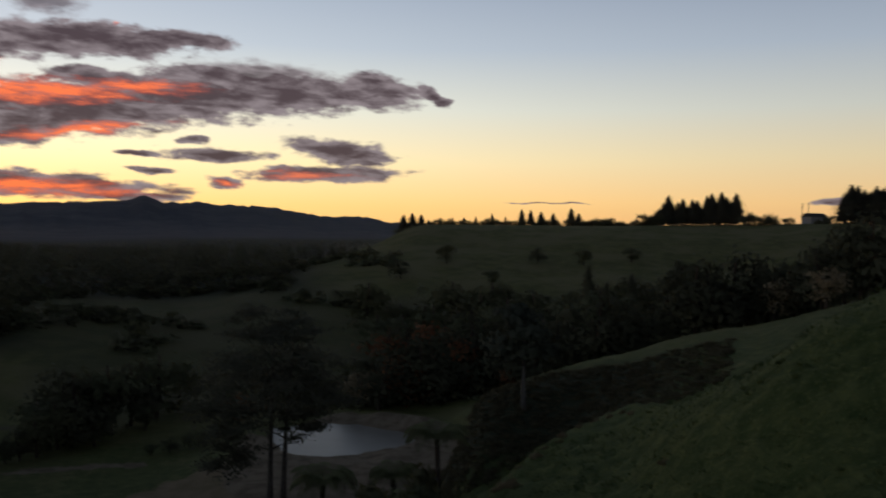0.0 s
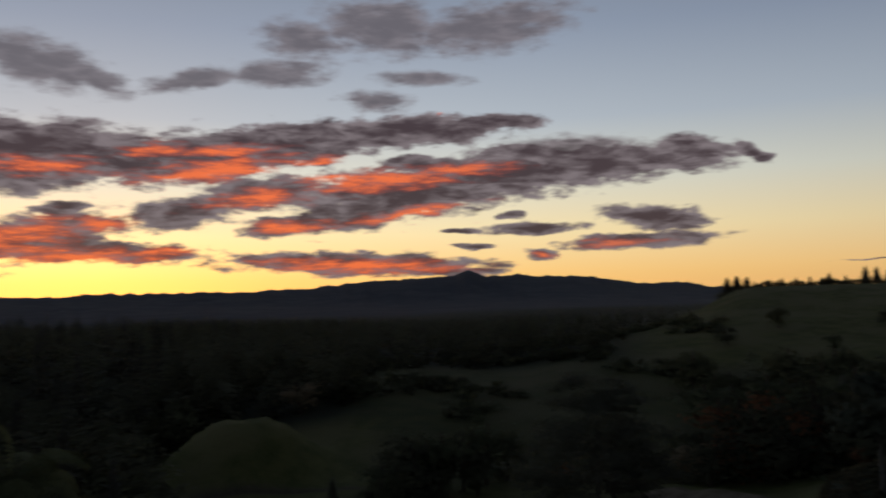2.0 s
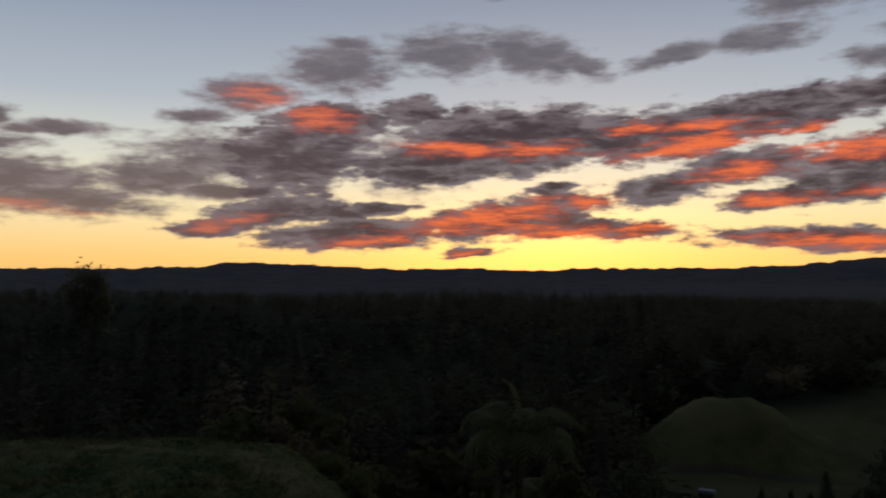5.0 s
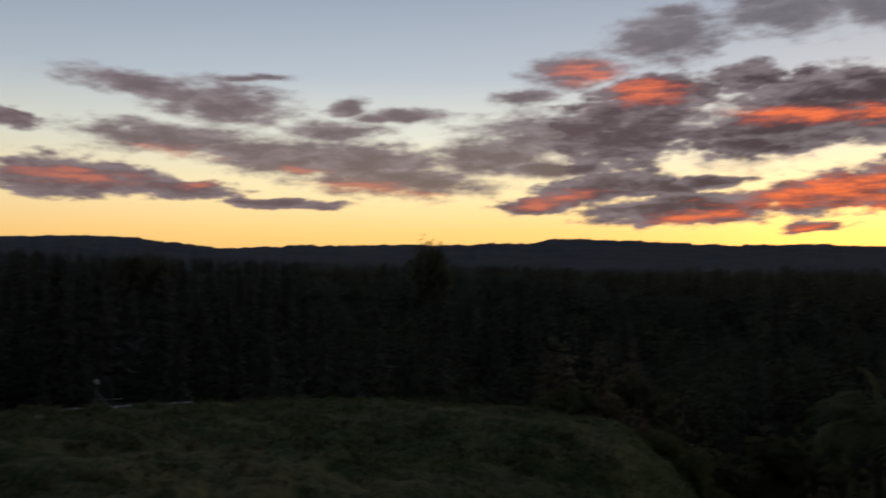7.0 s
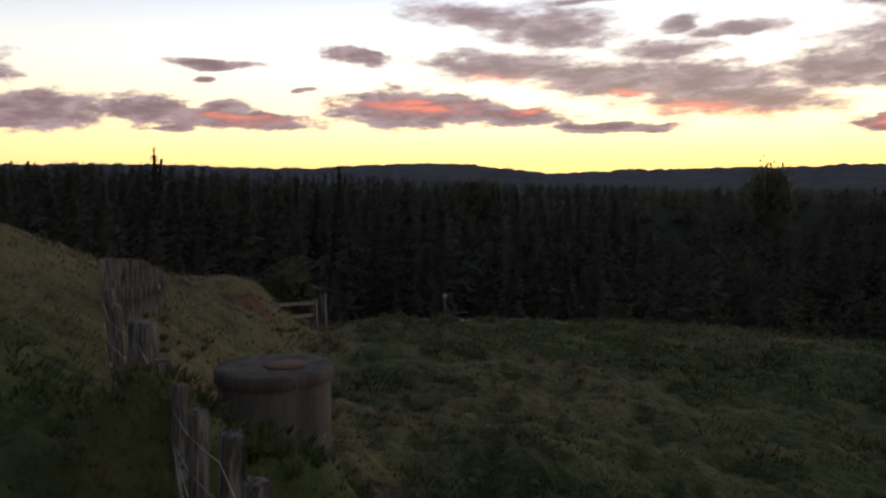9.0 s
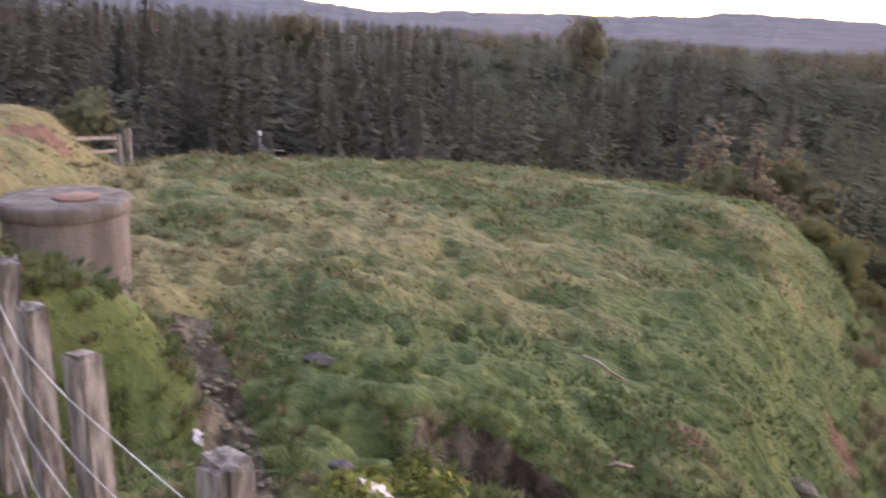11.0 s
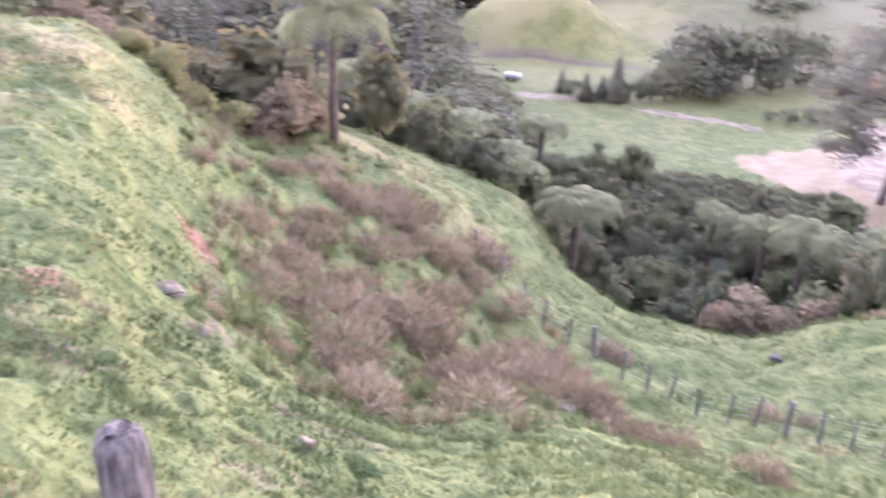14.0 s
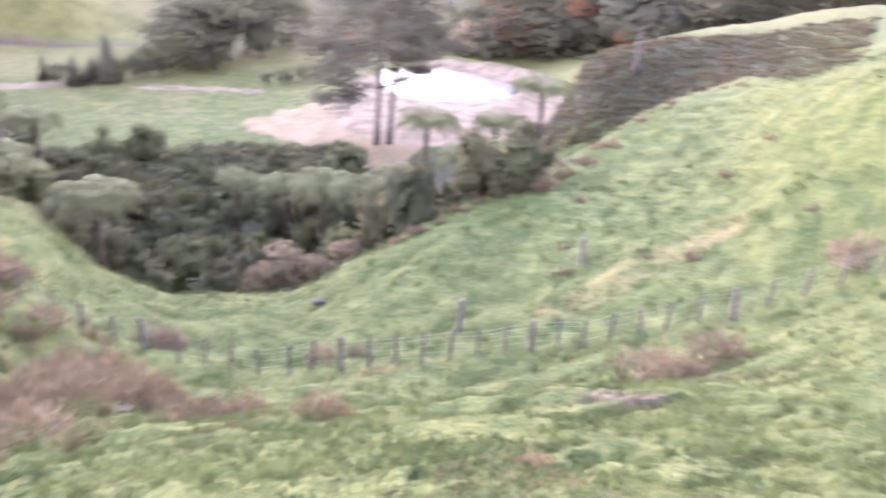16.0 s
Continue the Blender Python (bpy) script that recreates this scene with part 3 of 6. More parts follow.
def relief(x, y):
    """Small relief on top of the large forms: tussocks, slips, the hillock."""
    b, d = polar(x, y)
    near = 1 - smooth(d, 60, 130)
    z = near * (0.34 * fbm(x * 0.9, y * 0.9, 3, 4) + 0.10 * fbm(x * 2.7, y * 2.7, 8, 3) + hummocks(x, y)) * smooth(d, 0.5, 3)
    z += 0.7 * fbm(x / 5, y / 5, 21, 3) * smooth(d, 9, 22) * (1 - smooth(d, 150, 300))
    z += smooth(d, 120, 220) * (6 + 14 * smooth(b, 42, 56)) * fbm(x / 90, y / 90, 33, 4) * (1 - smooth(d, 360, 440) * 0.5)
    z += smooth(d, 1200, 2500) * (26 * fbm(x / 420, y / 420, 41, 4) * (1 - smooth(d, 2700, 3000)) + 12 * fbm(b * 2.3, d / 900, 51, 3) + 7 * fbm(b * 1.9, d / 1500, 55, 2) * (b > 0) + 9 * np.clip(fbm(b * 7.0, d / 1200, 58, 2), 0, 1))
    # grassy hillock beyond the paddock
    z += 8.2 * smooth(blob(x, y, 34.6, 142, 18, 17, 35), 0, 0.85)
    hill = smooth(blob(x, y, 34.6, 142, 18, 17, 35), 0, 0.3)
    z += hill * 0.12 * np.sin(2 * np.pi * (z / 1.5 + 0.8 * fbm(x / 12, y / 12, 37, 2))) + hill * 0.9 * fbm(x / 3.5, y / 3.5, 38, 3)
    # worn track and the slip across the near slope
    z -= 0.14 * sheep_track(x, y)
    z -= 0.22 * strip(x, y, (-4, 8.6), (-15, 10.6), 0.3)
    # bank between fence and tank
    z += 0.85 * smooth(blob(x, y, 110.6, 6.1, 1.35, 0.66, 111), 0.0, 0.6)
    # hollow under the sod
    z -= 0.95 * smooth(blob(x, y, 80.0, 6.08, 0.74, 0.40, 53) + 0.22 * fbm(x * 3, y * 3, 91, 2), 0.02, 0.26)
    # shallow basin of the pond
    basin = smooth(blob(x, y, 6.6, 101, 19, 28), 0, 0.3)
    wx, wy = x + 7 * fbm(x / 8, y / 8, 70, 4), y + 7 * fbm(x / 8, y / 8, 80, 4)
    bed = POND_LEVEL + 0.4 - 0.95 * smooth(blob(wx, wy, 6.6, 110, 10.5, 10), 0.0, 0.3) + 1.0 * (1 - smooth(blob(wx, wy, 6.6, 110, 12.5, 13), 0.0, 0.25)) + 1.5 * fbm(x / 5.5, y / 2.6, 63, 4)
    z += basin * (bed - height_large(x, y) - z)
    # sheep tracks worn along the slope
    track = np.sin(track_phase(x, y) * 2 * np.pi)
    z += (0.06 + 0.035 * (1 - smooth(d, 20, 30))) * np.clip(track, -0.5, 1) * (0.5 + 1.2 * np.clip(fbm(x / 2.5, y / 2.5, 79, 2) + 0.25, 0, 1)) * smooth(d, 6, 10) * (1 - smooth(d, 45, 60)) * (1 - smooth(b, 62, 74))
    return z


def track_phase(x, y):
    return height_large(x, y) / 0.85 + 0.6 * fbm(x / 6, y / 6, 77, 2)


def height_large(x, y):
    x, y = np.asarray(x, float), np.asarray(y, float)
    b, d = polar(x, y)
    b = np.where(b < -34, b + 360, b)
    i = np.clip(np.searchsorted(BEARINGS, b) - 1, 0, len(BEARINGS) - 2)
    j = np.clip(np.searchsorted(RINGS, d) - 1, 0, len(RINGS) - 2)
    u = np.clip((b - BEARINGS[i]) / (BEARINGS[i + 1] - BEARINGS[i]), 0, 1)
    v = np.clip((d - RINGS[j]) / (RINGS[j + 1] - RINGS[j]), 0, 1)
    return (TABLE[i, j] * (1 - u) * (1 - v) + TABLE[i + 1, j] * u * (1 - v) + TABLE[i, j + 1] * (1 - u) * v + TABLE[i + 1, j + 1] * u * v)


def land(x, y):
    """Height of the ground."""
    return height_large(x, y) + relief(np.asarray(x, float), np.asarray(y, float))


def raw_mesh(name, verts, faces, mats, attrs=None, smooth_shade=False, slots=None):
    """A mesh from arrays; faces is an (n, 3) or (n, 4) array."""
    me = bpy.data.meshes.new(name)
    n, w = faces.shape
    me.vertices.add(len(verts))
    me.vertices.foreach_set("co", np.asarray(verts, np.float32).ravel())
    me.loops.add(n * w)
    me.loops.foreach_set("vertex_index", faces.astype(np.int32).ravel())
    me.polygons.add(n)
    me.polygons.foreach_set("loop_start", np.arange(0, n * w, w, dtype=np.int32))
    me.polygons.foreach_set("use_smooth", np.full(n, smooth_shade))
    for m in mats:
        me.materials.append(m)
    if slots is not None:
        me.polygons.foreach_set("material_index", np.asarray(slots, np.int32))
    for key, values in (attrs or {}).items():
        values = np.asarray(values, np.float32)
        a = me.attributes.new(key, "FLOAT" if values.ndim == 1 else "FLOAT_VECTOR", "POINT")
        a.data.foreach_set("value" if values.ndim == 1 else "vector", values.ravel())
    me.update(calc_edges=True)
    me.validate()
    return me


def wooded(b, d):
    """Share of the near-black ground colour, 0 to 1; forest trees only where above 0.5."""
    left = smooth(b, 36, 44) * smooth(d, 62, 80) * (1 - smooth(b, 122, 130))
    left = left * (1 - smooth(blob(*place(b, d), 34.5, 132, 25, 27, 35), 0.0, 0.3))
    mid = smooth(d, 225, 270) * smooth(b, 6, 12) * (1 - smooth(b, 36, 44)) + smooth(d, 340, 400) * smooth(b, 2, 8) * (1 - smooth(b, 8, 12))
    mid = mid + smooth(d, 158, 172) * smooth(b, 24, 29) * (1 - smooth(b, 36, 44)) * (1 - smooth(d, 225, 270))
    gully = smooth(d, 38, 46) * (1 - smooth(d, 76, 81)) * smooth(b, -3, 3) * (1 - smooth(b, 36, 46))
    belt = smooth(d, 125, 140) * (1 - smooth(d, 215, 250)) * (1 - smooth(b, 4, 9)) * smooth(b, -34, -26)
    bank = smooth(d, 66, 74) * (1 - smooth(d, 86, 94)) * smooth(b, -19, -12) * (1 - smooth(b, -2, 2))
    # rough: darker ground tone only, too weak for forest trees
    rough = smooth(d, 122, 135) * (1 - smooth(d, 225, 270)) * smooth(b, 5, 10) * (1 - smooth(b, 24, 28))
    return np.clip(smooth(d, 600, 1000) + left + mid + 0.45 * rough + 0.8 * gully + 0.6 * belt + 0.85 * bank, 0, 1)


def dryness(px, py):
    """How far the grass has gone to straw."""
    b, d = polar(px, py)
    dry = (0.14 + 0.12 * smooth(d, 10, 16) + 1.3 * fbm(px / 1.3, py / 2.6, 15, 3)) * smooth(b, 52, 66) + 0.5 * blob(px, py, 80, 20, 15, 9)
    dry += 0.28 * smooth(blob(px, py, 46, 16, 12, 8), 0, 0.6) + 0.3 * smooth(blob(px, py, 24, 98, 30, 18), 0, 0.5) 
    dry -= 0.45 * strip(px, py, (60, 12), (57, 25), 3.0)
    dry += 0.5 * smooth(b, 101, 106) * smooth(d, 5.5, 8) * (1 - smooth(d, 22, 26))
    fence = np.abs(d - around(BOWL, 1, np.clip(b, -30, 60)))
    dry += 0.6 * (1 - smooth(fence, 0.5, 1.3)) * (1 - smooth(b, 12, 17)) * smooth(b, -26, -20) + 1.1 * strip(px, py, (-3, 26.5), (-13, 33.5), 1.2)
    dry += 0.55 * smooth(blob(px, py, 109.2, 6.0, 1.9, 1.0, 111), 0, 0.6) + 0.75 * smooth(blob(px, py, 112, 13, 9), 0, 0.7) + 0.5 * smooth(blob(px, py, 25, 118, 34, 7, 10), 0, 0.4)
    dry += 0.4 * blob(px, py, 42, 34, 12) + 0.12 * smooth(blob(px, py, 34.5, 142, 26, 22, 35), 0, 0.5)
    dry -= 0.5 * smooth(d, 20, 27) * (1 - smooth(b, 12, 30)) * (1 - smooth(d, 60, 70)) * (1 - smooth(strip(px, py, (-3, 26.5), (-13, 33.5), 1.6), 0.1, 0.5))
    dry = np.minimum(dry, 0.5) + 0.35 * smooth(b, 101, 106) * smooth(d, 6.5, 9) * (1 - smooth(d, 22, 26)) + 0.22 * smooth(d, 27, 33) * (1 - smooth(b, -16, -9)) * smooth(b, -34, -28)
    return dry + 0.8 * fbm(px / 3.4, py / 3.4, 19, 3)


PATH_SPOTS = [place(101.4 - 0.42 * s, 8.4 - 0.42 * s) for s in np.linspace(0, 9, 30)]


def pond_water():
    """Still, muddy water that fills the basin."""
    m, k, s = material("pond_water", 0.33, 0.4)
    at = k.add("ShaderNodeTexCoord").outputs["Object"]
    k.link(k.mix(k.noise(at, 0.3, 4), (0.14, 0.125, 0.105), (0.20, 0.182, 0.155)), s.inputs["Base Color"])
    s.inputs["IOR"].default_value = 1.33
    bump(k, s, k.noise(at, 1.6, 3), 0.02, 0.3)
    bm = bmesh.new()
    cx, cy = place(6.6, 101)
    rim = [bm.verts.new((cx + 16 * math.cos(q), cy + 25 * math.sin(q), POND_LEVEL)) for q in np.linspace(0, 2 * math.pi, 64, endpoint=False)]
    bm.faces.new(rim)
    me = bpy.data.meshes.new("pond")
    bm.to_mesh(me)
    bm.free()
    me.materials.append(m)
    return tagged(new("pond_water", me), "still muddy farm pond reflecting the bright sky", "water", kind="structure")


def build_ground():
    bb, rr = np.meshgrid(BEARINGS, RINGS, indexing="ij")
    a = np.radians(bb)
    x, y = -rr * np.sin(a), rr * np.cos(a)
    z = TABLE + relief(x, y)
    nb, nr = bb.shape
    verts = np.stack([x, y, z], -1).reshape(-1, 3)
    i, j = np.meshgrid(np.arange(nb), np.arange(nr - 1), indexing="ij")
    i2 = (i + 1) % nb
    quads = np.stack([i * nr + j, i * nr + j + 1, i2 * nr + j + 1, i2 * nr + j], -1).reshape(-1, 4)[:, ::-1]
    b, d = polar(verts[:, 0], verts[:, 1])
    px, py = verts[:, 0], verts[:, 1]
    far = smooth(d, 70, 150)
    wx, wy = px + 9 * fbm(px / 9, py / 9, 70, 4), py + 9 * fbm(px / 9, py / 9, 80, 4)
    dry = dryness(px, py)
    path_line = np.minimum.reduce([np.hypot(px - p[0], py - p[1]) for p in PATH_SPOTS])
    soil = 1.1 * (1 - smooth(path_line, 0.08, 0.32)) + 1.5 * smooth(blob(px, py, 80.0, 6.08, 0.86, 0.52, 53) + 0.22 * fbm(px * 3, py * 3, 91, 2), 0.08, 0.22)
    # Track soil also stands for the dark shadow line along its terrace.
    soil += 0.3 * sheep_track(px, py) + 0.8 * strip(px, py, (-4, 8.6), (-15, 10.6), 0.22) + 0.22 * blob(px, py, 44, 15, 9, 5) + 0.7 * blob(px, py, -9, 10, 2.0, 0.7, 10) + 0.6 * smooth(blob(px, py, 34, 128, 24, 3, 30), 0, 0.4)
    soil += 0.55 * smooth(blob(px, py, 53, 9, 6, 3.5, -36), 0, 0.5) * np.clip(0.2 + 2.6 * fbm(px / 0.9, py / 0.9, 131, 3), 0, 1)
    patchy = np.clip(0.5 + 2.2 * fbm(px / 0.8, py / 0.8, 73, 3), 0, 1)
    clay = patchy * (0.42 * strip(px, py, (57.6, 14.2), (54.4, 11.4), 0.4) + 0.62 * strip(px, py, (55.5, 17.0), (52.6, 13.6), 0.22)) + 1.4 * blob(px, py, 53.9, 11.3, 1.2, 0.5, 60) + 0.7 * blob(px, py, 57.4, 14.15, 0.8, 0.35) + 0.9 * blob(px, py, 67, 8.4, 0.5) + 1.2 * blob(px, py, 110, 18.5, 2.2, 0.8) + 0.5 * blob(px, py, -18.5, 88, 5, 3)
    sand = 1.3 * smooth(blob(wx, wy, 13.5, 89, 12, 10, 20), 0, 0.5) + 1.3 * smooth(blob(wx, wy, 0.8, 98, 5, 13, 0), 0, 0.5) + 1.0 * smooth(blob(wx, wy, 11, 80, 8, 5), 0, 0.5)
    pale = 1.2 * smooth(blob(px + 0.7 * (wx - px), py + 0.7 * (wy - py), 6.6, 101, 15, 24), 0.0, 0.2) + 0.8 * smooth(blob(px + 0.25 * (wx - px), py + 0.25 * (wy - py), 22.5, 80.5, 3.6, 1.0, 15), 0, 0.5)
    pale += 0.8 * strip(px, py, (35, 106.5), (19.5, 104.5), 1.7)
    me = raw_mesh("ground", verts, quads, [GROUND], dict(hill_haze=smooth(d, 900, 1300), far=far, wood=wooded(b, d), dry=dry, soil=soil, clay=clay, sand=sand, pale=pale), True)
    pond_water()
    return tagged(new("ground", me), "rolling green and straw-coloured hill pasture", "ground", kind="structure")


build_ground()


# ---------------------------------------------------------------- plants, building blocks
def leaf_cloud(rng, n, radii, size, centre=(0, 0, 0), lumps=9, droop=0.0, hollow=0.55, core=None, ragged=0.3, full=0.55):
    """n small leaf quads over a lumpy crown; returns vertices (n, 4, 3)."""
    c = rng.normal(size=(lumps, 3))
    c /= np.linalg.norm(c, axis=1)[:, None]
    c *= rng.uniform(0.25, 0.75, (lumps, 1))
    rad = rng.uniform(0.35, 0.6, lumps)
    which = rng.integers(0, lumps, n)
    v = rng.normal(size=(n, 3))
    v /= np.linalg.norm(v, axis=1)[:, None]
    v[:, 2] = np.where(v[:, 2] < -0.3, -0.5 * v[:, 2], v[:, 2])
    p = c[which] + v * (rad[which] * rng.uniform(hollow, 1.0, n))[:, None]
    p = p * np.asarray(radii) + np.asarray(centre)
    normal = v * (0.35 if core else 1.0) + rng.normal(scale=0.5 if core else 0.3, size=(n, 3))
    normal /= np.linalg.norm(normal, axis=1)[:, None]
    side = np.cross(normal, rng.normal(size=(n, 3)))
    side /= np.linalg.norm(side, axis=1)[:, None]
    up = np.cross(normal, side)
    s = size * rng.uniform(0.6, 1.4, (n, 1))
    w = s * rng.uniform(0.45, 0.8, (n, 1))
    tip = p + up * s
    tip[:, 2] -= droop * s[:, 0]
    leaves = np.stack([p - up * s, p + side * w, tip, p - side * w], 1)
    if not core:
        return leaves
    # dense twiggy heart of each lump, so that no light shows through the crown
    ball = sphere_quads(*core)
    hearts = [(ball * (1 + rng.uniform(-ragged, ragged, ball.shape[:2])[:, :, None]) * r * full + o) * np.asarray(radii) + np.asarray(centre) for o, r in zip(c, rad)]
    return np.concatenate(hearts + [leaves])


def sphere_quads(sides, levels):
    """A unit sphere as separate quads."""
    a, t = np.linspace(0, 2 * np.pi, sides + 1), np.linspace(0.06, np.pi - 0.06, levels + 1)

    def at(i, j):
        return np.array([np.sin(t[j]) * np.cos(a[i]), np.sin(t[j]) * np.sin(a[i]), np.cos(t[j])])

    return np.array([[at(i, j), at(i, j + 1), at(i + 1, j + 1), at(i + 1, j)] for i in range(sides) for j in range(levels)])


def conifer_cloud(rng, n, height, radius, size, bare=0.06, spiky=1.0):
    """Leaf quads in drooping whorls round an upright stem."""
    t = rng.uniform(bare, 1.0, n) ** 0.85
    whorl = np.round(t * 14) / 14 + rng.normal(scale=0.015, size=n)
    ang = rng.uniform(0, 2 * np.pi, n)
    lobes = 1 + 0.25 * np.sin(ang * 3 + 40 * whorl)
    r = radius * (1 - t) ** (0.75 * spiky) * lobes * rng.uniform(0.35, 1.05, n) + 0.02 * radius
    p = np.stack([r * np.cos(ang), r * np.sin(ang), height * whorl - 0.18 * r], 1)
    out = np.stack([np.cos(ang), np.sin(ang), rng.uniform(-0.5, 0.1, n)], 1)
    side = np.stack([-np.sin(ang), np.cos(ang), rng.normal(scale=0.3, size=n)], 1)
    s = size * rng.uniform(0.6, 1.3, (n, 1)) * (0.45 + 0.55 * (1 - t[:, None]))
    return np.stack([p - out * s * 0.6, p + side * s * 0.6, p + out * s, p - side * s * 0.6], 1)


def cone_quads(rng, tiers, sides, radius=0.15):
    """Dense heart of a conifer: ragged skirts one above the other."""
    quads = []
    for i in range(tiers):
        z1, z0 = 0.1 + 0.9 * (i + 1.6) / (tiers + 0.6), 0.08 + 0.9 * i / tiers
        r0, r1 = radius * (1 - z0) ** 0.75, radius * (1 - min(z1, 1.0)) ** 0.75 * 0.5
        a = np.linspace(0, 2 * np.pi, sides + 1) + rng.uniform(0, 1)
        k = r0 * rng.uniform(0.75, 1.2, sides + 1)
        k[-1] = k[0]
        for s in range(sides):
            quads.append([(k[s] * np.cos(a[s]), k[s] * np.sin(a[s]), z0), (k[s + 1] * np.cos(a[s + 1]), k[s + 1] * np.sin(a[s + 1]), z0),
                          (r1 * np.cos(a[s + 1]), r1 * np.sin(a[s + 1]), z1), (r1 * np.cos(a[s]), r1 * np.sin(a[s]), z1)])
    return np.array(quads)


def outward(quads, lift=0.35):
    """Direction from the heart of a crown, for each vertex."""
    v = quads.reshape(-1, 3)
    mid = v.mean(0) - np.array([0, 0, 0.3 * v[:, 2].std()])
    n = (v - mid) / (v.std(0) + 1e-6)
    n /= np.linalg.norm(n, axis=1)[:, None] + 1e-6
    n[:, 2] += lift
    return n / (np.linalg.norm(n, axis=1)[:, None] + 1e-6)


def scatter_stuff(name, label, category, protos, mats, spots, rng, kind="stuff", lift=0.35, tones=(0.0, 0.9)):
    """One joined mesh of many plants: spots hold x, y, z, height scale, width scale, prototype number."""
    allv, tone, slots, out = [], [], [], []
    ways = [outward(q, lift) for q, _ in protos]
    for x, y, z, sh, sw, p in spots:
        q, slot = protos[int(p)]
        a = rng.uniform(0, 6.283)
        c, s = math.cos(a), math.sin(a)
        v = q.reshape(-1, 3)
        w = np.stack([(v[:, 0] * c - v[:, 1] * s) * sw + x, (v[:, 0] * s + v[:, 1] * c) * sw + y, v[:, 2] * sh + z], 1)
        allv.append(w)
        u = ways[int(p)]
        out.append(np.stack([u[:, 0] * c - u[:, 1] * s, u[:, 0] * s + u[:, 1] * c, u[:, 2]], 1))
        tone.append(np.full(len(w), tones[0] + (tones[1] - tones[0]) * rng.uniform(0, 1) ** 1.4))
        slots.append(np.full(len(q), slot))
    verts = np.concatenate(allv)
    faces = np.arange(len(verts)).reshape(-1, 4)
    me = raw_mesh(name, verts, faces, mats, dict(tone=np.concatenate(tone), outward=np.concatenate(out)), False, np.concatenate(slots))
    return tagged(new(name, me), label, category, kind=kind)


CANOPY = [(-40, -1.0), (12, -0.9), (22, -1.1), (30, -0.8), (40, -0.6), (48, -0.35), (55, -0.3), (62, -0.65), (68, -0.5), (76, -0.25), (84, -0.2), (90, 0.0), (97, 0.2), (102, 0.65), (106, 0.9), (112, 1.15), (118, 1.45), (160, 1.45)]


def canopy(b):
    """Elevation, in degrees, to which the forest rises."""
    return float(np.interp(b, [c[0] for c in CANOPY], [c[1] for c in CANOPY]))


def forest():
    rng = np.random.default_rng(5)
    # prototypes: four pines and four domed crowns at each of four levels of detail
    protos = []
    for n, leaf in ((800, 0.026), (460, 0.033), (90, 0.058), (24, 0.12)):
        for _ in range(4):
            protos.append((np.concatenate([conifer_cloud(rng, n, 1.0, 0.21, leaf * 1.3, 0.06), conifer_cloud(rng, n // 2, 0.96, 0.12, leaf * 1.6, 0.06)]), 0))
        for _ in range(4):
            wide = rng.uniform(0.36, 0.5)
            protos.append((np.concatenate([conifer_cloud(rng, n, 1.0, wide, leaf * 1.5, 0.05, rng.uniform(0.45, 0.75)), conifer_cloud(rng, n // 2, 0.94, wide * 0.6, leaf * 2.0, 0.05, 0.6)]), 1))
    skyline = np.full(720, -60.0)

    def detail(b0, r, z, tall):
        """Plants hidden behind nearer ones are kept simple."""
        el = math.degrees(math.atan2(z + tall, r))
        wide = math.degrees(0.45 * tall / r)
        span = np.arange(int((b0 - wide + 180) * 2), int((b0 + wide + 180) * 2) + 1) % 720
        hidden = el < skyline[span].min() - 0.1
        inner = span[len(span) // 4:len(span) - len(span) // 4]
        skyline[inner] = np.maximum(skyline[inner], math.degrees(math.atan2(z + 0.75 * tall, r)))
        return 24 if hidden else 0 if r < 105 else 8 if r < 210 else 16

    spots = []
    # plantation pines and native bush beyond the knoll
    d = 66.0
    while d < 900:
        gap = 5.2 + d / 60
        n = int(math.radians(92) * d / gap)
        for q in range(n):
            b = 36 + 92 * (q + rng.uniform(-0.45, 0.45)) / n
            r = d + rng.uniform(-0.5, 0.5) * gap
            if wooded(np.array(b), np.array(r)) < 0.5:
                continue
            x, y = place(b, r)
            pine = rng.uniform() < (0.85 if b > 84 else 0.25 if b > 60 else 0.12)
            tall = rng.uniform(13, 26) if pine else rng.uniform(6, 15)
            if r < 100:
                tall *= 0.7
            tall = max(3.0, min(tall, r * math.tan(radians(canopy(b) - 0.3 * rng.uniform() ** 2)) - float(land(x, y))))
            spots.append((x, y, float(land(x, y)) - 0.4, tall, tall * (0.9 if pine else 1.15), detail(b, r, float(land(x, y)), tall) + (0 if pine else 4) + rng.integers(0, 4)))
        d += gap
    # woods across the valley floor and far slopes
    d = 158.0
    while d < 900:
        gap = 7 + d / 70
        n = int(math.radians(44) * d / gap)
        for q in range(n):
            b, r = 2 + 40 * (q + rng.uniform(-0.4, 0.4)) / n, d + rng.uniform(-0.5, 0.5) * gap
            if wooded(np.array(b), np.array(r)) * rng.uniform(0.6, 1) < 0.5:
                continue
            x, y = place(b, r)
            tall = max(3.0, min(rng.uniform(7, 13), r * math.tan(radians(canopy(b) - 0.3 * rng.uniform())) - float(land(x, y))))
            spots.append((x, y, float(land(x, y)) - 0.5, tall, tall * 1.25, detail(b, r, float(land(x, y)), tall) + 4 + rng.integers(0, 4)))
        d += gap
    # Narrow tone range puts the haze's low contrast into the crowns' colour.
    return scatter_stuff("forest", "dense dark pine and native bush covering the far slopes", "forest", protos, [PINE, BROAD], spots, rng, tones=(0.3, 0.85))


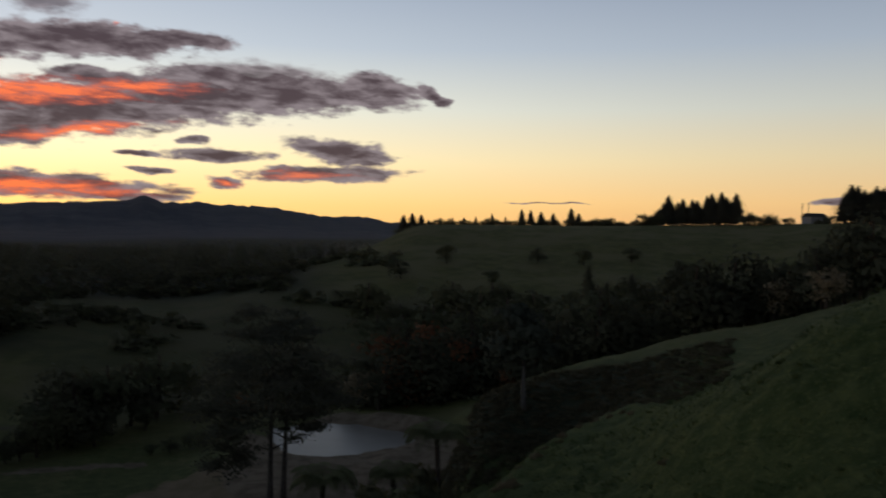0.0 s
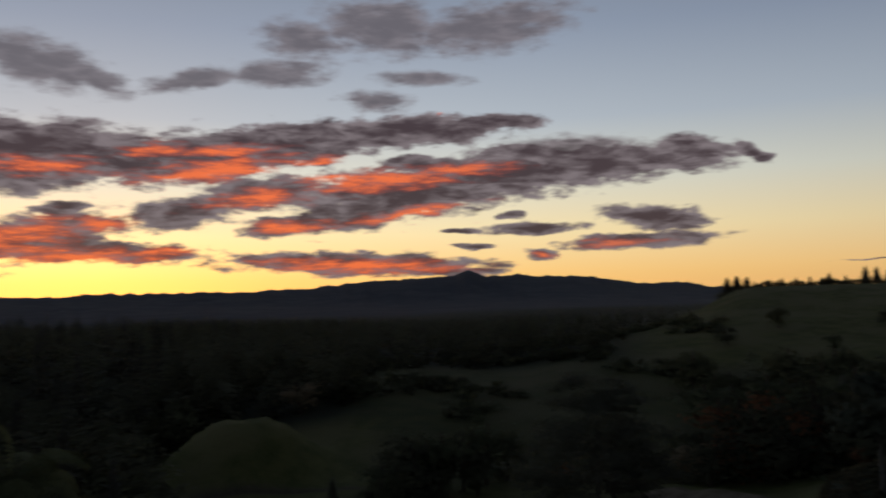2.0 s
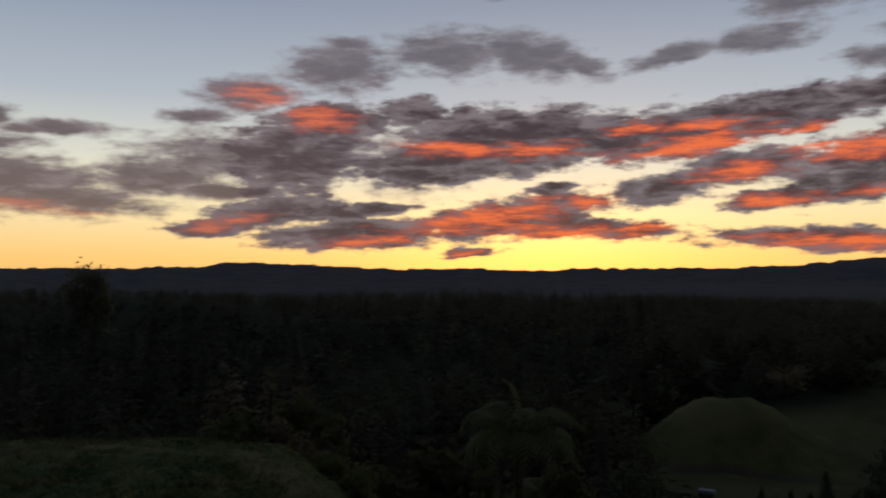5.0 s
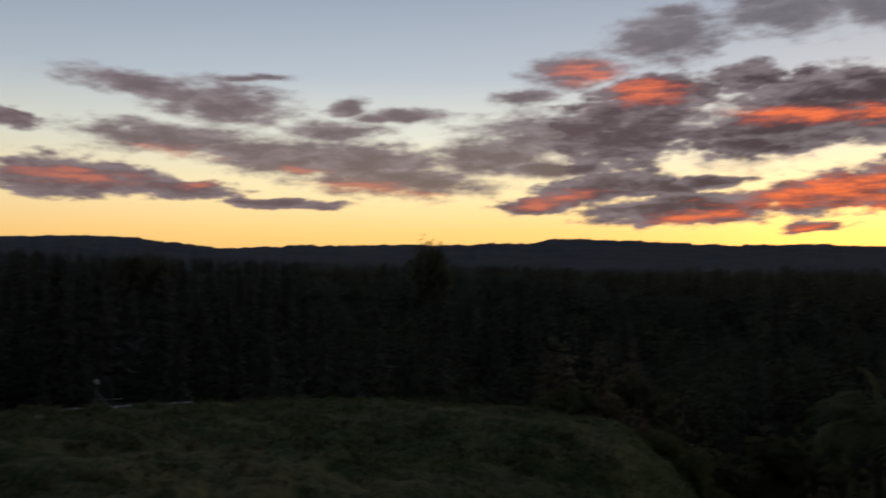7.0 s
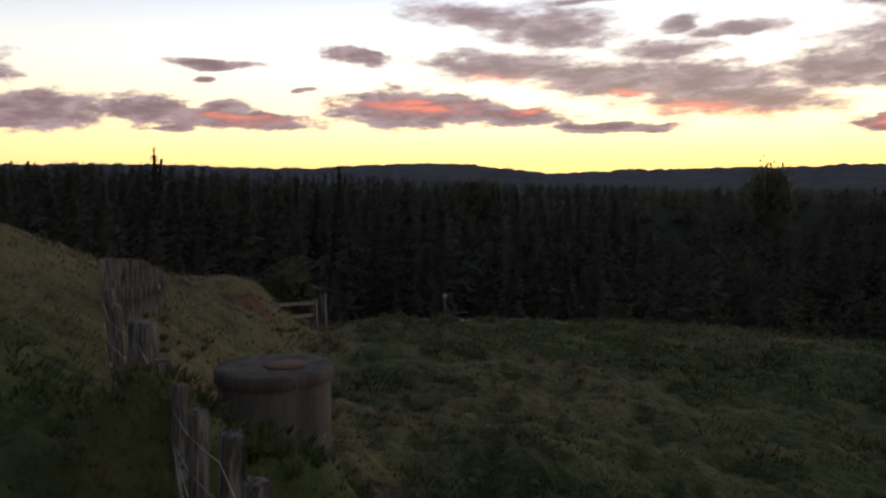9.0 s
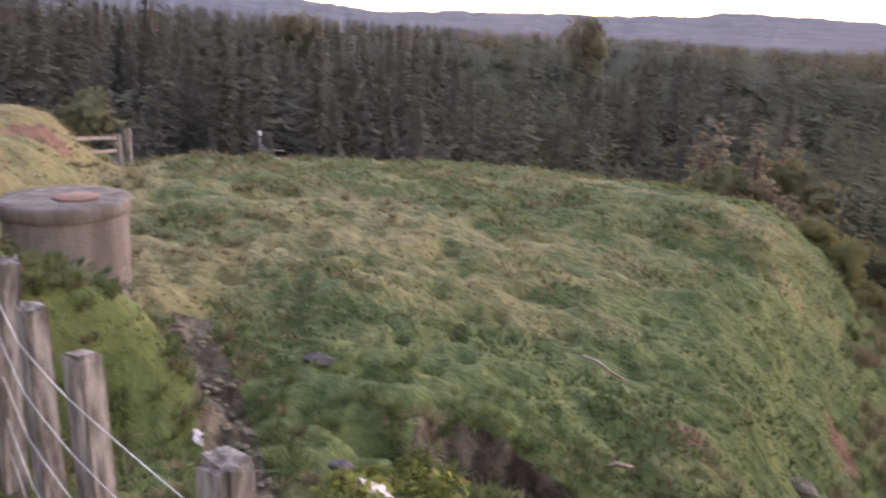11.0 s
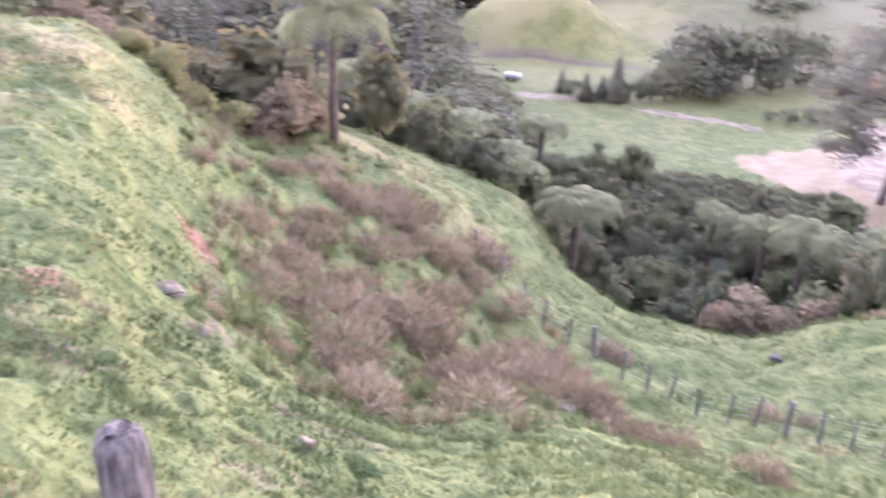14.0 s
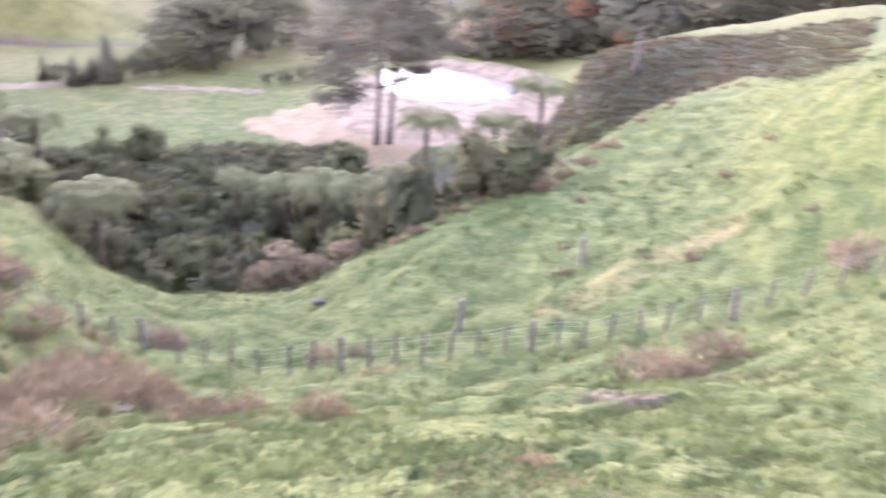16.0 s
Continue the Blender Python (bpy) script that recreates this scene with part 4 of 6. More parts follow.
def forest_filler():
    """Closed bushy filler below the crowns, its darkest tone standing for shade between trees."""
    bs, ds = np.arange(37, 126.2, 0.35), [64.0]
    while ds[-1] < 880:
        ds.append(ds[-1] * 1.022)
    bb, dd = np.meshgrid(bs, np.array(ds), indexing="ij")
    x, y = place(bb, dd)
    tall = smooth(wooded(bb, dd), 0.35, 0.9) * (1.0 + 1.0 * smooth(dd, 75, 130))
    z = land(x, y) - 0.6 + tall * (0.9 + 1.5 * fbm(x / 4.5, y / 4.5, 111, 4))
    z = np.minimum(z, np.maximum(dd * np.tan(np.radians(np.interp(bb, [c[0] for c in CANOPY], [c[1] for c in CANOPY]) - 0.3)), land(x, y) - 0.6))
    n, m = bb.shape
    i, j = np.meshgrid(np.arange(n - 1), np.arange(m - 1), indexing="ij")
    quads = np.stack([i * m + j, i * m + j + 1, (i + 1) * m + j + 1, (i + 1) * m + j], -1).reshape(-1, 4)[:, ::-1]
    verts = np.stack([x, y, z], -1).reshape(-1, 3)
    me = raw_mesh("forest_filler", verts, quads, [BROAD], dict(tone=np.full(len(verts), 0.0), outward=np.tile((0.0, 0.0, 1.0), (len(verts), 1))), True)
    return tagged(new("forest_filler", me), "closed bushy filler below the forest trees, darkened as shade between crowns", "undergrowth", kind="stuff")


forest()
forest_filler()


# ---------------------------------------------------------------- helpers for things
def thing(name, x, y, z, label, category, group="", turn=0.0, scale=1.0):
    ob = new(name)
    ob.empty_display_size = 0.1
    ob.location, ob.rotation_euler, ob.scale = (x, y, z), (0, 0, radians(turn)), (scale, scale, scale)
    return tagged(ob, label, category, group)


def part(name, me, parent, label="", matrix=None):
    ob = new(name, me)
    ob.parent = parent
    if matrix is not None:
        ob.matrix_basis = matrix
    if label:
        ob["label"] = label
    return ob


def from_bm(name, bm, mat, smooth_shade=False):
    me = bpy.data.meshes.new(name)
    bmesh.ops.recalc_face_normals(bm, faces=bm.faces)
    for f in bm.faces:
        f.smooth = smooth_shade
    bm.to_mesh(me)
    bm.free()
    me.materials.append(mat)
    return me


def add_tube(bm, points, radii, sides=8, wobble=0.0, rng=None):
    """A tapered tube along points, closed at both ends."""
    rings = []
    points = [Vector(p) for p in points]
    for i, p in enumerate(points):
        way = (points[min(i + 1, len(points) - 1)] - points[max(i - 1, 0)]).normalized()
        u = way.cross(Vector((0.31, 0.92, 0.21))).normalized()
        w = way.cross(u)
        ring = []
        for s in range(sides):
            a = 2 * math.pi * s / sides
            r = radii[i] * (1 + (rng.uniform(-wobble, wobble) if rng is not None else 0))
            ring.append(bm.verts.new(p + u * (r * math.cos(a)) + w * (r * math.sin(a))))
        rings.append(ring)
    for a, b in zip(rings, rings[1:]):
        for s in range(sides):
            bm.faces.new((a[s], a[(s + 1) % sides], b[(s + 1) % sides], b[s]))
    bm.faces.new(rings[0][::-1])
    bm.faces.new(rings[-1])


def add_box(bm, centre, size, bevel=0.0, matrix=None):
    made = bmesh.ops.create_cube(bm, size=1.0, matrix=(matrix or Matrix()) @ Matrix.Translation(centre) @ Matrix.Diagonal((*size, 1)))
    if bevel:
        edges = list({e for v in made["verts"] for e in v.link_edges})
        bmesh.ops.bevel(bm, geom=edges, offset=bevel, segments=2, affect="EDGES")


def ground_at(bearing, d):
    x, y = place(bearing, d)
    return float(x), float(y), float(land(x, y))


def leaf_mesh(name, quads, mat, tone=0.4):
    v = quads.reshape(-1, 3)
    return raw_mesh(name, v, np.arange(len(v)).reshape(-1, 4), [mat], dict(tone=np.full(len(v), tone), outward=outward(quads)))


def plain_material(name, a, c, scale=4.0, rough=0.8, spec=0.3):
    m, k, b = material(name, rough, spec)
    at = k.add("ShaderNodeTexCoord").outputs["Object"]
    n = k.noise(at, scale, 5, 0.6)
    k.link(k.mix(k.step(n, 0.3, 0.7), a, c), b.inputs["Base Color"])
    bump(k, b, n, 0.015)
    return m


STICK = plain_material("bleached_stick", (0.25, 0.205, 0.15), (0.15, 0.12, 0.088), 12)


# ---------------------------------------------------------------- trees and shrubs
def tree_thing(name, label, category, crown_quads, mat, height, trunk_r, limbs, rng, bark=BARK, group="", crown_base=0.3, stems=1, gap=0.25):
    """A tree of unit place: tapered trunk with limbs, and a crown of leaves."""
    root = thing(name, 0, 0, 0, label, category, group)
    bm = bmesh.new()
    for s in range(stems):
        lean = (rng.uniform(-0.04, 0.04) * height + s * 0.05 * height, rng.uniform(-0.06, 0.06) * height)
        pts = [(s * gap + lean[0] * t * t, lean[1] * t * t + 0.04 * math.sin(5 * t + s), -0.4 + (height * 0.92 + 0.4) * t) for t in np.linspace(0, 1, 7)]
        add_tube(bm, pts, [trunk_r * (1.25 if t == 0 else 1) * (1 - 0.85 * t) + 0.01 for t in np.linspace(0, 1, 7)], 7, 0.08, rng)
        for q in range(limbs):
            t = crown_base + (0.9 - crown_base) * (q + rng.uniform(0, 0.8)) / limbs
            a = rng.uniform(0, 6.283)
            base = Vector((s * gap + lean[0] * t * t, lean[1] * t * t, height * 0.92 * t))
            ln = height * rng.uniform(0.14, 0.28) * (1.15 - t)
            tip = base + Vector((math.cos(a) * ln, math.sin(a) * ln, ln * rng.uniform(0.1, 0.6)))
            add_tube(bm, [base, base.lerp(tip, 0.5) + Vector((0, 0, 0.08 * ln)), tip], [trunk_r * 0.4 * (1.1 - t), trunk_r * 0.25 * (1.1 - t), 0.01], 5)
    part("trunk", from_bm("trunk", bm, bark, True), root)
    part("crown", leaf_mesh("crown", crown_quads, mat, rng.uniform(0.2, 0.6)), root)
    return root


def shrub_quads(rng, n, r, h, size):
    q = leaf_cloud(rng, n, (r, r, h * 0.62), size, (0, 0, h * 0.5), lumps=15, hollow=0.62, core=(5, 3))
    q[:, :, 2] = np.maximum(q[:, :, 2], -0.15)
    return q


def set_out(proto, spots, rng, sink=0.0):
    """Copies of a prototype at bearing, distance, scale; the first place takes the prototype itself."""
    for i, (b, d, s) in enumerate(spots):
        x, y, z = ground_at(b, d)
        m = pose(x, y, z - 0.05 - sink * s, 0, 0, rng.uniform(0, 360)) @ Matrix.Diagonal((s * rng.uniform(0.85, 1.15), s * rng.uniform(0.85, 1.15), s * rng.uniform(0.8, 1.15), 1))
        if i == 0:
            proto.matrix_basis = m
        else:
            c = copy_thing(proto, m)
            c.matrix_basis = m


def deal(protos, spots, rng, sink=0.0):
    for i, p in enumerate(protos):
        mine = spots[i::len(protos)]
        if mine:
            set_out(p, mine, rng, sink)


OLIVE = foliage_material("olive_leaves", (0.102, 0.108, 0.063), (0.24, 0.235, 0.13), even=0.9, thin=0.5, relief_of=0.3)
BANK_FERN = foliage_material("bank_fern_leaves", (0.115, 0.103, 0.064), (0.205, 0.182, 0.112), even=0.95, thin=0.5, speckle=0.5, relief_of=0.2)
MOSSY = foliage_material("mossy_leaves", (0.095, 0.110, 0.066), (0.21, 0.225, 0.135), even=0.9, thin=0.5, relief_of=0.3)


def gully_shrubs():
    rng = np.random.default_rng(11)
    protos = []
    for i in range(4):
        q = shrub_quads(rng, 700, 1.0, 1.9, 0.085)
        protos.append(tree_thing("shrub", "evergreen shrub crowding the damp gully", "shrub", q, (MOSSY, OLIVE, FERN, MOSSY)[i], 1.5, 0.06, 5, rng, group="gully shrubs"))
    spots = []
    for b0, b1, d0, d1, gap, s0, s1 in ((-1, 40, 40, 61, 2.6, 1.0, 1.9), (38, 52, 44, 66, 3.6, 1.7, 2.9), (50, 72, 33, 62, 4.2, 1.5, 2.6)):
        d = d0
        while d < d1:
            n = max(1, int(math.radians(b1 - b0) * d / gap))
            for q in range(n):
                b = b0 + (b1 - b0) * (q + rng.uniform(0.1, 0.9)) / n
                if 28.3 < b < 35 and d < 45:
                    continue
                spots.append((b, d + rng.uniform(-1.2, 1.2), rng.uniform(s0, s1) * (0.75 if rng.uniform() < 0.4 else 1.0)))
            d += gap
    rng.shuffle(spots)
    deal(protos, [tuple(s) for s in spots], rng)
    # low scrub on the bank below the paddock
    low = [tree_thing("shrub", "low green scrub on the paddock's bank", "shrub", shrub_quads(rng, 900, 1.2, 1.1 + 0.5 * i, 0.08), (MOSSY, OLIVE, FERN)[i], 0.9, 0.05, 4, rng, group="bank scrub") for i in range(3)]
    deal(low, [(float(rng.uniform(13, 33)), float(rng.uniform(62, 76)), float(rng.uniform(0.5, 1.7))) for _ in range(40)], rng)
    # scrub along the flank by the tall fern
    olive = [tree_thing("shrub", "rounded grey-brown shrub on the knoll's flank", "shrub", shrub_quads(rng, 1300, 1.0, 1.9, 0.07), BRACKEN, 1.5, 0.06, 6, rng, group="flank shrubs")]
    deal(olive, [(51.6, 31, 1.55), (49.3, 33, 0.9), (66.6, 34, 1.15), (64.5, 33.5, 1.2), (61.8, 33, 1.3), (68.6, 35, 0.8)], rng)
    gold = [tree_thing("shrub", "yellow-green gorse bush at the knoll's edge", "shrub", shrub_quads(rng, 1300, 1.1, 1.7, 0.07), YELLOWISH, 1.2, 0.06, 5, rng, group="gorse bushes")]
    deal(gold, [(58.6, 27.4, 0.85), (54.6, 29.5, 0.8), (57.0, 28.6, 0.7), (60.6, 26.0, 0.5)], rng)
    back = [tree_thing("shrub", "tall rounded olive-green bush behind the knoll's rim", "shrub", shrub_quads(rng, 2200, 0.72, 2.0, 0.06), OLIVE, 1.6, 0.05, 7, rng, group="rim bushes") for _ in range(2)]
    deal(back, [(55.3, 38, 2.75), (57.6, 37, 1.9), (53.2, 37, 2.0), (60.3, 38, 1.0), (50.4, 39, 2.4), (45.0, 41, 2.3), (42.6, 43, 2.0)], rng)
    set_out(tree_thing("shrub", "dark bush crowding the old timber gate", "shrub", shrub_quads(rng, 900, 1.0, 1.6, 0.08), MOSSY, 1.3, 0.05, 5, rng), [(107.6, 26.5, 1.15)], rng)
    for b0, top in ((66.9, -5.75), (64.6, -5.7), (62.6, -6.1), (67.9, -6.3)):
        x, y, z = ground_at(b0, 42)
        sapling = tree_thing("sapling", "pale grey-brown bare sapling behind the knoll's rim", "tree", conifer_cloud(rng, 520, 1.0, 0.26, 0.05, 0.05, 0.7), BRACKEN, 0.95, 0.02, 6, rng, group="bare saplings")
        high = 42 * math.tan(radians(top)) - z
        sapling.matrix_basis = pose(x, y, z, 0, 0, 40 * b0) @ Matrix.Diagonal((0.8 * high, 0.8 * high, high, 1))
    rose = [tree_thing("shrub", "reddish-brown bush at the gully's head", "shrub", shrub_quads(rng, 1000, 1.0, 1.8, 0.09), BRACKEN, 1.4, 0.06, 5, rng, group="brown bushes")]
    deal(rose, [(18.0, 38.5, 1.7), (15.2, 37.5, 1.0), (19.8, 37.0, 0.9), (13.2, 39.5, 1.2)], rng)


def frond_mesh(rng, length=1.0, rise=0.35, fall=0.55, leaflets=15):
    """One arching fern frond along +x."""
    verts, faces = [], []
    pts = []
    for i in range(leaflets + 1):
        t = i / leaflets
        pts.append(Vector((length * (t - 0.12 * t ** 3), 0, rise * math.sin(t * 1.9) * length - fall * t ** 2.6 * length)))
    for a, b in zip(pts, pts[1:]):
        n = len(verts)
        verts += [a + Vector((0, 0.006, 0)), a - Vector((0, 0.006, 0)), b - Vector((0, 0.006, 0)), b + Vector((0, 0.006, 0))]
        faces.append((n, n + 1, n + 2, n + 3))
    for i in range(1, leaflets):
        t = i / leaflets
        w = 0.30 * length * math.sin(math.pi * (0.12 + 0.86 * t)) ** 0.8
        step = length / leaflets * 0.34
        for side in (-1, 1):
            p, n = pts[i], len(verts)
            way = Vector((0.45, side * 1.0, -0.25 - 0.35 * t + rng.uniform(-0.1, 0.1))).normalized()
            mid, tip = p + way * w * 0.5, p + way * w + Vector((0, 0, -0.06 * length))
            verts += [p - Vector((step * 0.6, 0, 0)), mid + Vector((-step, 0, 0)), tip, mid + Vector((step, 0, 0.0)), p + Vector((step * 0.6, 0, 0))]
            faces += [(n, n + 1, n + 3, n + 4), (n + 1, n + 2, n + 3)]
    me = bpy.data.meshes.new("frond")
    me.from_pydata([tuple(v) for v in verts], [], faces)
    me.materials.append(FERN)
    a = me.attributes.new("tone", "FLOAT", "POINT")
    a.data.foreach_set("value", np.full(len(verts), 0.55, np.float32))
    a = me.attributes.new("outward", "FLOAT_VECTOR", "POINT")
    up = np.array([(0.5 * v.x, 0.9 * v.y, 1.0) for v in verts], np.float32)
    a.data.foreach_set("vector", (up / np.linalg.norm(up, axis=1)[:, None]).ravel())
    me.update()
    return me


def tree_ferns():
    rng = random.Random(4)
    nrng = np.random.default_rng(4)
    fronds = [frond_mesh(rng, 1.0, 0.34, 0.44), frond_mesh(rng, 1.0, 0.24, 0.50), frond_mesh(rng, 1.0, 0.42, 0.36)]
    # bearing, distance, height of the crown's heart, crown radius
    stands = [
        (30.2, 38.0, 4.0, 2.35), (15.0, 50.0, 5.6, 2.7), (7.8, 62.0, 7.3, 2.9), (0.2, 66.0, 7.0, 2.9), (3.2, 64.0, 6.2, 2.3),
        (36.0, 57.0, 5.4, 2.6), (38.6, 62.0, 6.2, 2.6), (33.6, 66.0, 6.6, 2.4), (9.6, 55.0, 4.9, 2.5), 
        (41.5, 55.0, 6.0, 2.6), (47.9, 30.5, 4.9, 2.5), (5.4, 58.0, 4.8, 2.4),
        (12.4, 53.0, 4.6, 2.2), (17.6, 55.0, 4.4, 2.3), (21.0, 58.0, 4.2, 2.0), (34.8, 50.0, 4.6, 2.2), (39.8, 47.0, 4.4, 2.3), (43.4, 49.0, 4.8, 2.3), (2.0, 56.0, 4.2, 2.1), (46.2, 47.0, 5.0, 2.2), (37.4, 66.0, 5.0, 2.2),
    ]
    for b, d, h, r in stands:
        x, y, z = ground_at(b, d)
        tall = b == 47.9
        label = "tall slender tree fern with drooping yellowish fronds on the spur" if tall else "tree fern with a spreading umbrella of grey-green fronds"
        root = thing("tree_fern", x, y, z, label, "tree fern", "tree ferns", rng.uniform(0, 360))
        bm = bmesh.new()
        lean = rng.uniform(-0.25, 0.25)
        pts = [(lean * t * t, 0.1 * math.sin(3 * t), -0.4 + (h + 0.4) * t) for t in np.linspace(0, 1, 9)]
        base = 0.16 if not tall else 0.13
        add_tube(bm, pts, [base * (1.5 - 0.7 * t if t < 0.6 else 1.0 + 0.25 * t) for t in np.linspace(0, 1, 9)], 9, 0.12, rng)
        part("trunk", from_bm("trunk", bm, BARK, False), root, "dark fibrous trunk")
        n = 26
        for i in range(n):
            ring = i % 3
            m = Matrix.Translation((lean, 0, h - 0.05)) @ pose(0, 0, 0, rng.uniform(-12, 12), (-13, 0, 9)[ring] + rng.uniform(-6, 6) + (16 if tall and ring else 0), 360 * i / n + rng.uniform(-8, 8))
            s = r * rng.uniform(0.85, 1.12)
            part("frond", fronds[ring], root, "", m @ Matrix.Diagonal((s, s, s, 1)))
        if tall:
            m = Matrix.Translation((lean, 0, h)) @ pose(0, 0, 0, 0, -68, 130)
            part("frond", fronds[2], root, "young upright frond", m @ Matrix.Diagonal((2.2, 0.8, 1.5, 1)))


def big_trees():
    rng = np.random.default_rng(23)
    # pine with forked trunk beside the pale clearing
    tiers = ((-3.6, -0.5, 4.2, 2.4, 1.0), (-3.2, -0.6, 5.6, 2.8, 1.1), (2.6, 0.4, 6.6, 2.4, 0.8), (-1.0, 0.8, 7.4, 4.2, 1.1), (4.0, -0.8, 8.6, 3.0, 1.0), (-4.6, 0.6, 8.8, 3.0, 1.1), (0.6, -0.4, 10.0, 5.4, 1.3),
             (-3.0, 0.2, 11.4, 3.8, 1.2), (3.4, 0.6, 11.6, 3.8, 1.3), (0.4, 0.0, 13.2, 4.4, 1.4), (-1.2, 0.4, 14.8, 2.8, 1.1), (1.8, -0.3, 14.6, 2.6, 1.0))
    q = np.concatenate([leaf_cloud(rng, int(620 * w), (w * 1.3, w * 1.2, h * 2.1), 0.12, (x0, y0, z0), 20, hollow=0.2) for x0, y0, z0, w, h in tiers])
    pine = tree_thing("pine_tree", "old forked pine beside the muddy pond", "tree", q, foliage_material("old_pine_needles", (0.10, 0.104, 0.08), (0.22, 0.22, 0.165)), 15.0, 0.27, 16, rng, bark=bark_material("pine_bark", (0.07, 0.058, 0.05), (0.19, 0.165, 0.145)), stems=2, crown_base=0.3, gap=1.1)
    x, y, z = ground_at(11.4, 80)
    pine.matrix_basis = pose(x, y, z, 0, 0, 15) @ Matrix.Scale(1.12, 4)
    # pale-trunked tree on the bank beyond the field
    q = np.concatenate([leaf_cloud(rng, 1500, (4.8, 4.4, 2.6), 0.30, (0, 0, 6.2), 14, hollow=0.2), leaf_cloud(rng, 500, (3, 3, 1.6), 0.3, (1.0, 0.6, 8.4), 8)])
    grey = bark_material("grey_bark", (0.08, 0.074, 0.068), (0.17, 0.16, 0.15))
    tall = tree_thing("pine_tree", "tall sparse tree with a pale bare trunk", "tree", q, foliage_material("grey_leaves", (0.05, 0.06, 0.045), (0.12, 0.13, 0.10)), 9.2, 0.26, 10, rng, bark=grey, crown_base=0.45)
    x, y, z = ground_at(-5.6, 79)
    tall.matrix_basis = pose(x, y, z, 0, 0, 60)

    def broad(label, mat, n=1000, group="valley trees"):
        q = leaf_cloud(rng, n, (0.60, 0.60, 0.52), 0.036, (0, 0, 0.46), 20, hollow=0.5)
        q[:, :, 2] = np.maximum(q[:, :, 2], 0.02)
        return tree_thing("tree", label, "tree", q, mat, 0.95, 0.03, 8, rng, group=group)

    def spire(label, n=900, radius=0.32, group="valley conifers"):
        q = np.concatenate([conifer_cloud(rng, n, 1.0, radius, 0.04, 0.01, 0.8), cone_quads(rng, 12, 8, radius * 0.8)])
        return tree_thing("conifer", label, "tree", q, BROAD if group == "valley conifers" else PINE, 1.0, 0.022, 10, rng, group=group)

    leafy = [broad("round-headed dark green tree in the valley", m) for m in (BROAD, MOSSY, OLIVE)]
    spots = [(23.3, 116, 9.4), (21.6, 121, 9.8), (24.6, 113, 7.6), (20.2, 123, 8.6), (18.6, 128, 9.5), (25.7, 110, 5.2), (22.4, 113, 5.8), (19.2, 120, 5), (17.2, 130, 8.5), (26.6, 109, 3.8), (27.4, 108, 3.2), (22.8, 124, 9),
             (24.0, 122, 9), (25.6, 117, 6.5), (28.2, 107, 2.8), (30.2, 106, 2.6), (31.8, 107, 3.0), (16.6, 108, 2.4), (17.8, 107, 2.2), (18.9, 107, 2.0), (15.7, 110, 2.4), (38.8, 92, 8), (41, 88, 9), (36.9, 88, 6.5), (39.7, 80, 8), (34.6, 82, 5), (43.0, 82, 8)]
    for b in np.arange(-27, 5.5, 1.05):
        for d0 in (138, 166, 196):
            spots.append((float(b + rng.uniform(-0.5, 0.5)), float(d0 + rng.uniform(-11, 11)), float(rng.uniform(8, 13))))
    for b in np.arange(-25, 4, 3.1):
        spots.append((float(b), float(rng.uniform(235, 300)), float(rng.uniform(5, 8))))
    deal(leafy, spots, rng)
    giant = broad("round-topped tree standing above the dark forest", BROAD, group="forest giants")
    for i, (b, e) in enumerate(((75.6, 0.98), (75.95, 0.75), (93.6, 0.2), (94.6, 0.35), (95.4, 0.2))):
        x, y, z = ground_at(b, 300)
        tall = 1.08 * (300 * math.tan(radians(e)) - z)
        m = pose(x, y, z, 0, 0, 71 * i) @ Matrix.Diagonal((0.40 * tall, 0.40 * tall, tall, 1))
        (copy_thing(giant, m) if i else giant).matrix_basis = m
    deal([broad("tree in orange autumn leaf behind the clearing", AUTUMN, 700, "autumn trees")], [(2.2, 132, 9.5), (-1.6, 138, 9), (-4.6, 128, 4.5), (3.4, 150, 12), (13.6, 122, 4.5), (-0.3, 150, 12)], rng)
    deal([broad("tree in brown autumn leaf behind the clearing", BRACKEN, 700, "autumn trees")], [(5.6, 129, 6), (4.5, 133, 7), (-24.5, 120, 7), (-21.5, 135, 7), (11.6, 135, 7), (31.0, 175, 8)], rng)
    spires = [spire("dark upright conifer by the farm track") for _ in range(2)]
    deal(spires, [(28.9, 106, 6.4), (30.9, 106, 4.2), (29.8, 108, 3.6), (32.6, 109, 3.4), (-15.6, 185, 15), (-20.5, 190, 16), (-16.8, 180, 13), (-12.6, 190, 13), (-9.8, 195, 14), (-11, 185, 12), (-22, 200, 14)], rng)

    # shelter belts on the far ridge: bearing and the elevation of each top
    ridge = [spire("dark conifer of the ridge's shelter belt", 1500, 0.46, "ridge conifers") for _ in range(3)]
    tops = [(2.7, 1.2), (2.1, 1.35), (1.5, 1.2), (-0.4, 0.95), (-3.3, 1.1), (-4.2, 0.95), (-5.3, 1.45), (-5.9, 1.35), (-6.6, 1.5), (-7.4, 1.4), (-8.6, 1.6), (-9.1, 1.5)]
    tops += [(b, 2.05 + 0.35 * math.sin(7.1 * b) + (0.3 if b < -17 else 0)) for b in np.arange(-19.1, -14.2, 0.3)]
    tops += [(b, 3.0 + 0.3 * math.sin(5.3 * b)) for b in np.arange(-29.5, -25.1, 0.34)]
    tops += [(b, 0.55 + 0.15 * math.sin(9 * b)) for b in np.arange(-3, 3, 0.8)]
    spots = []
    for b, e in tops:
        z = float(land(*place(b, 424)))
        spots.append((float(b), 424.0, max(4.0, 424 * math.tan(math.radians(e)) - z)))
    deal(ridge, spots, rng)
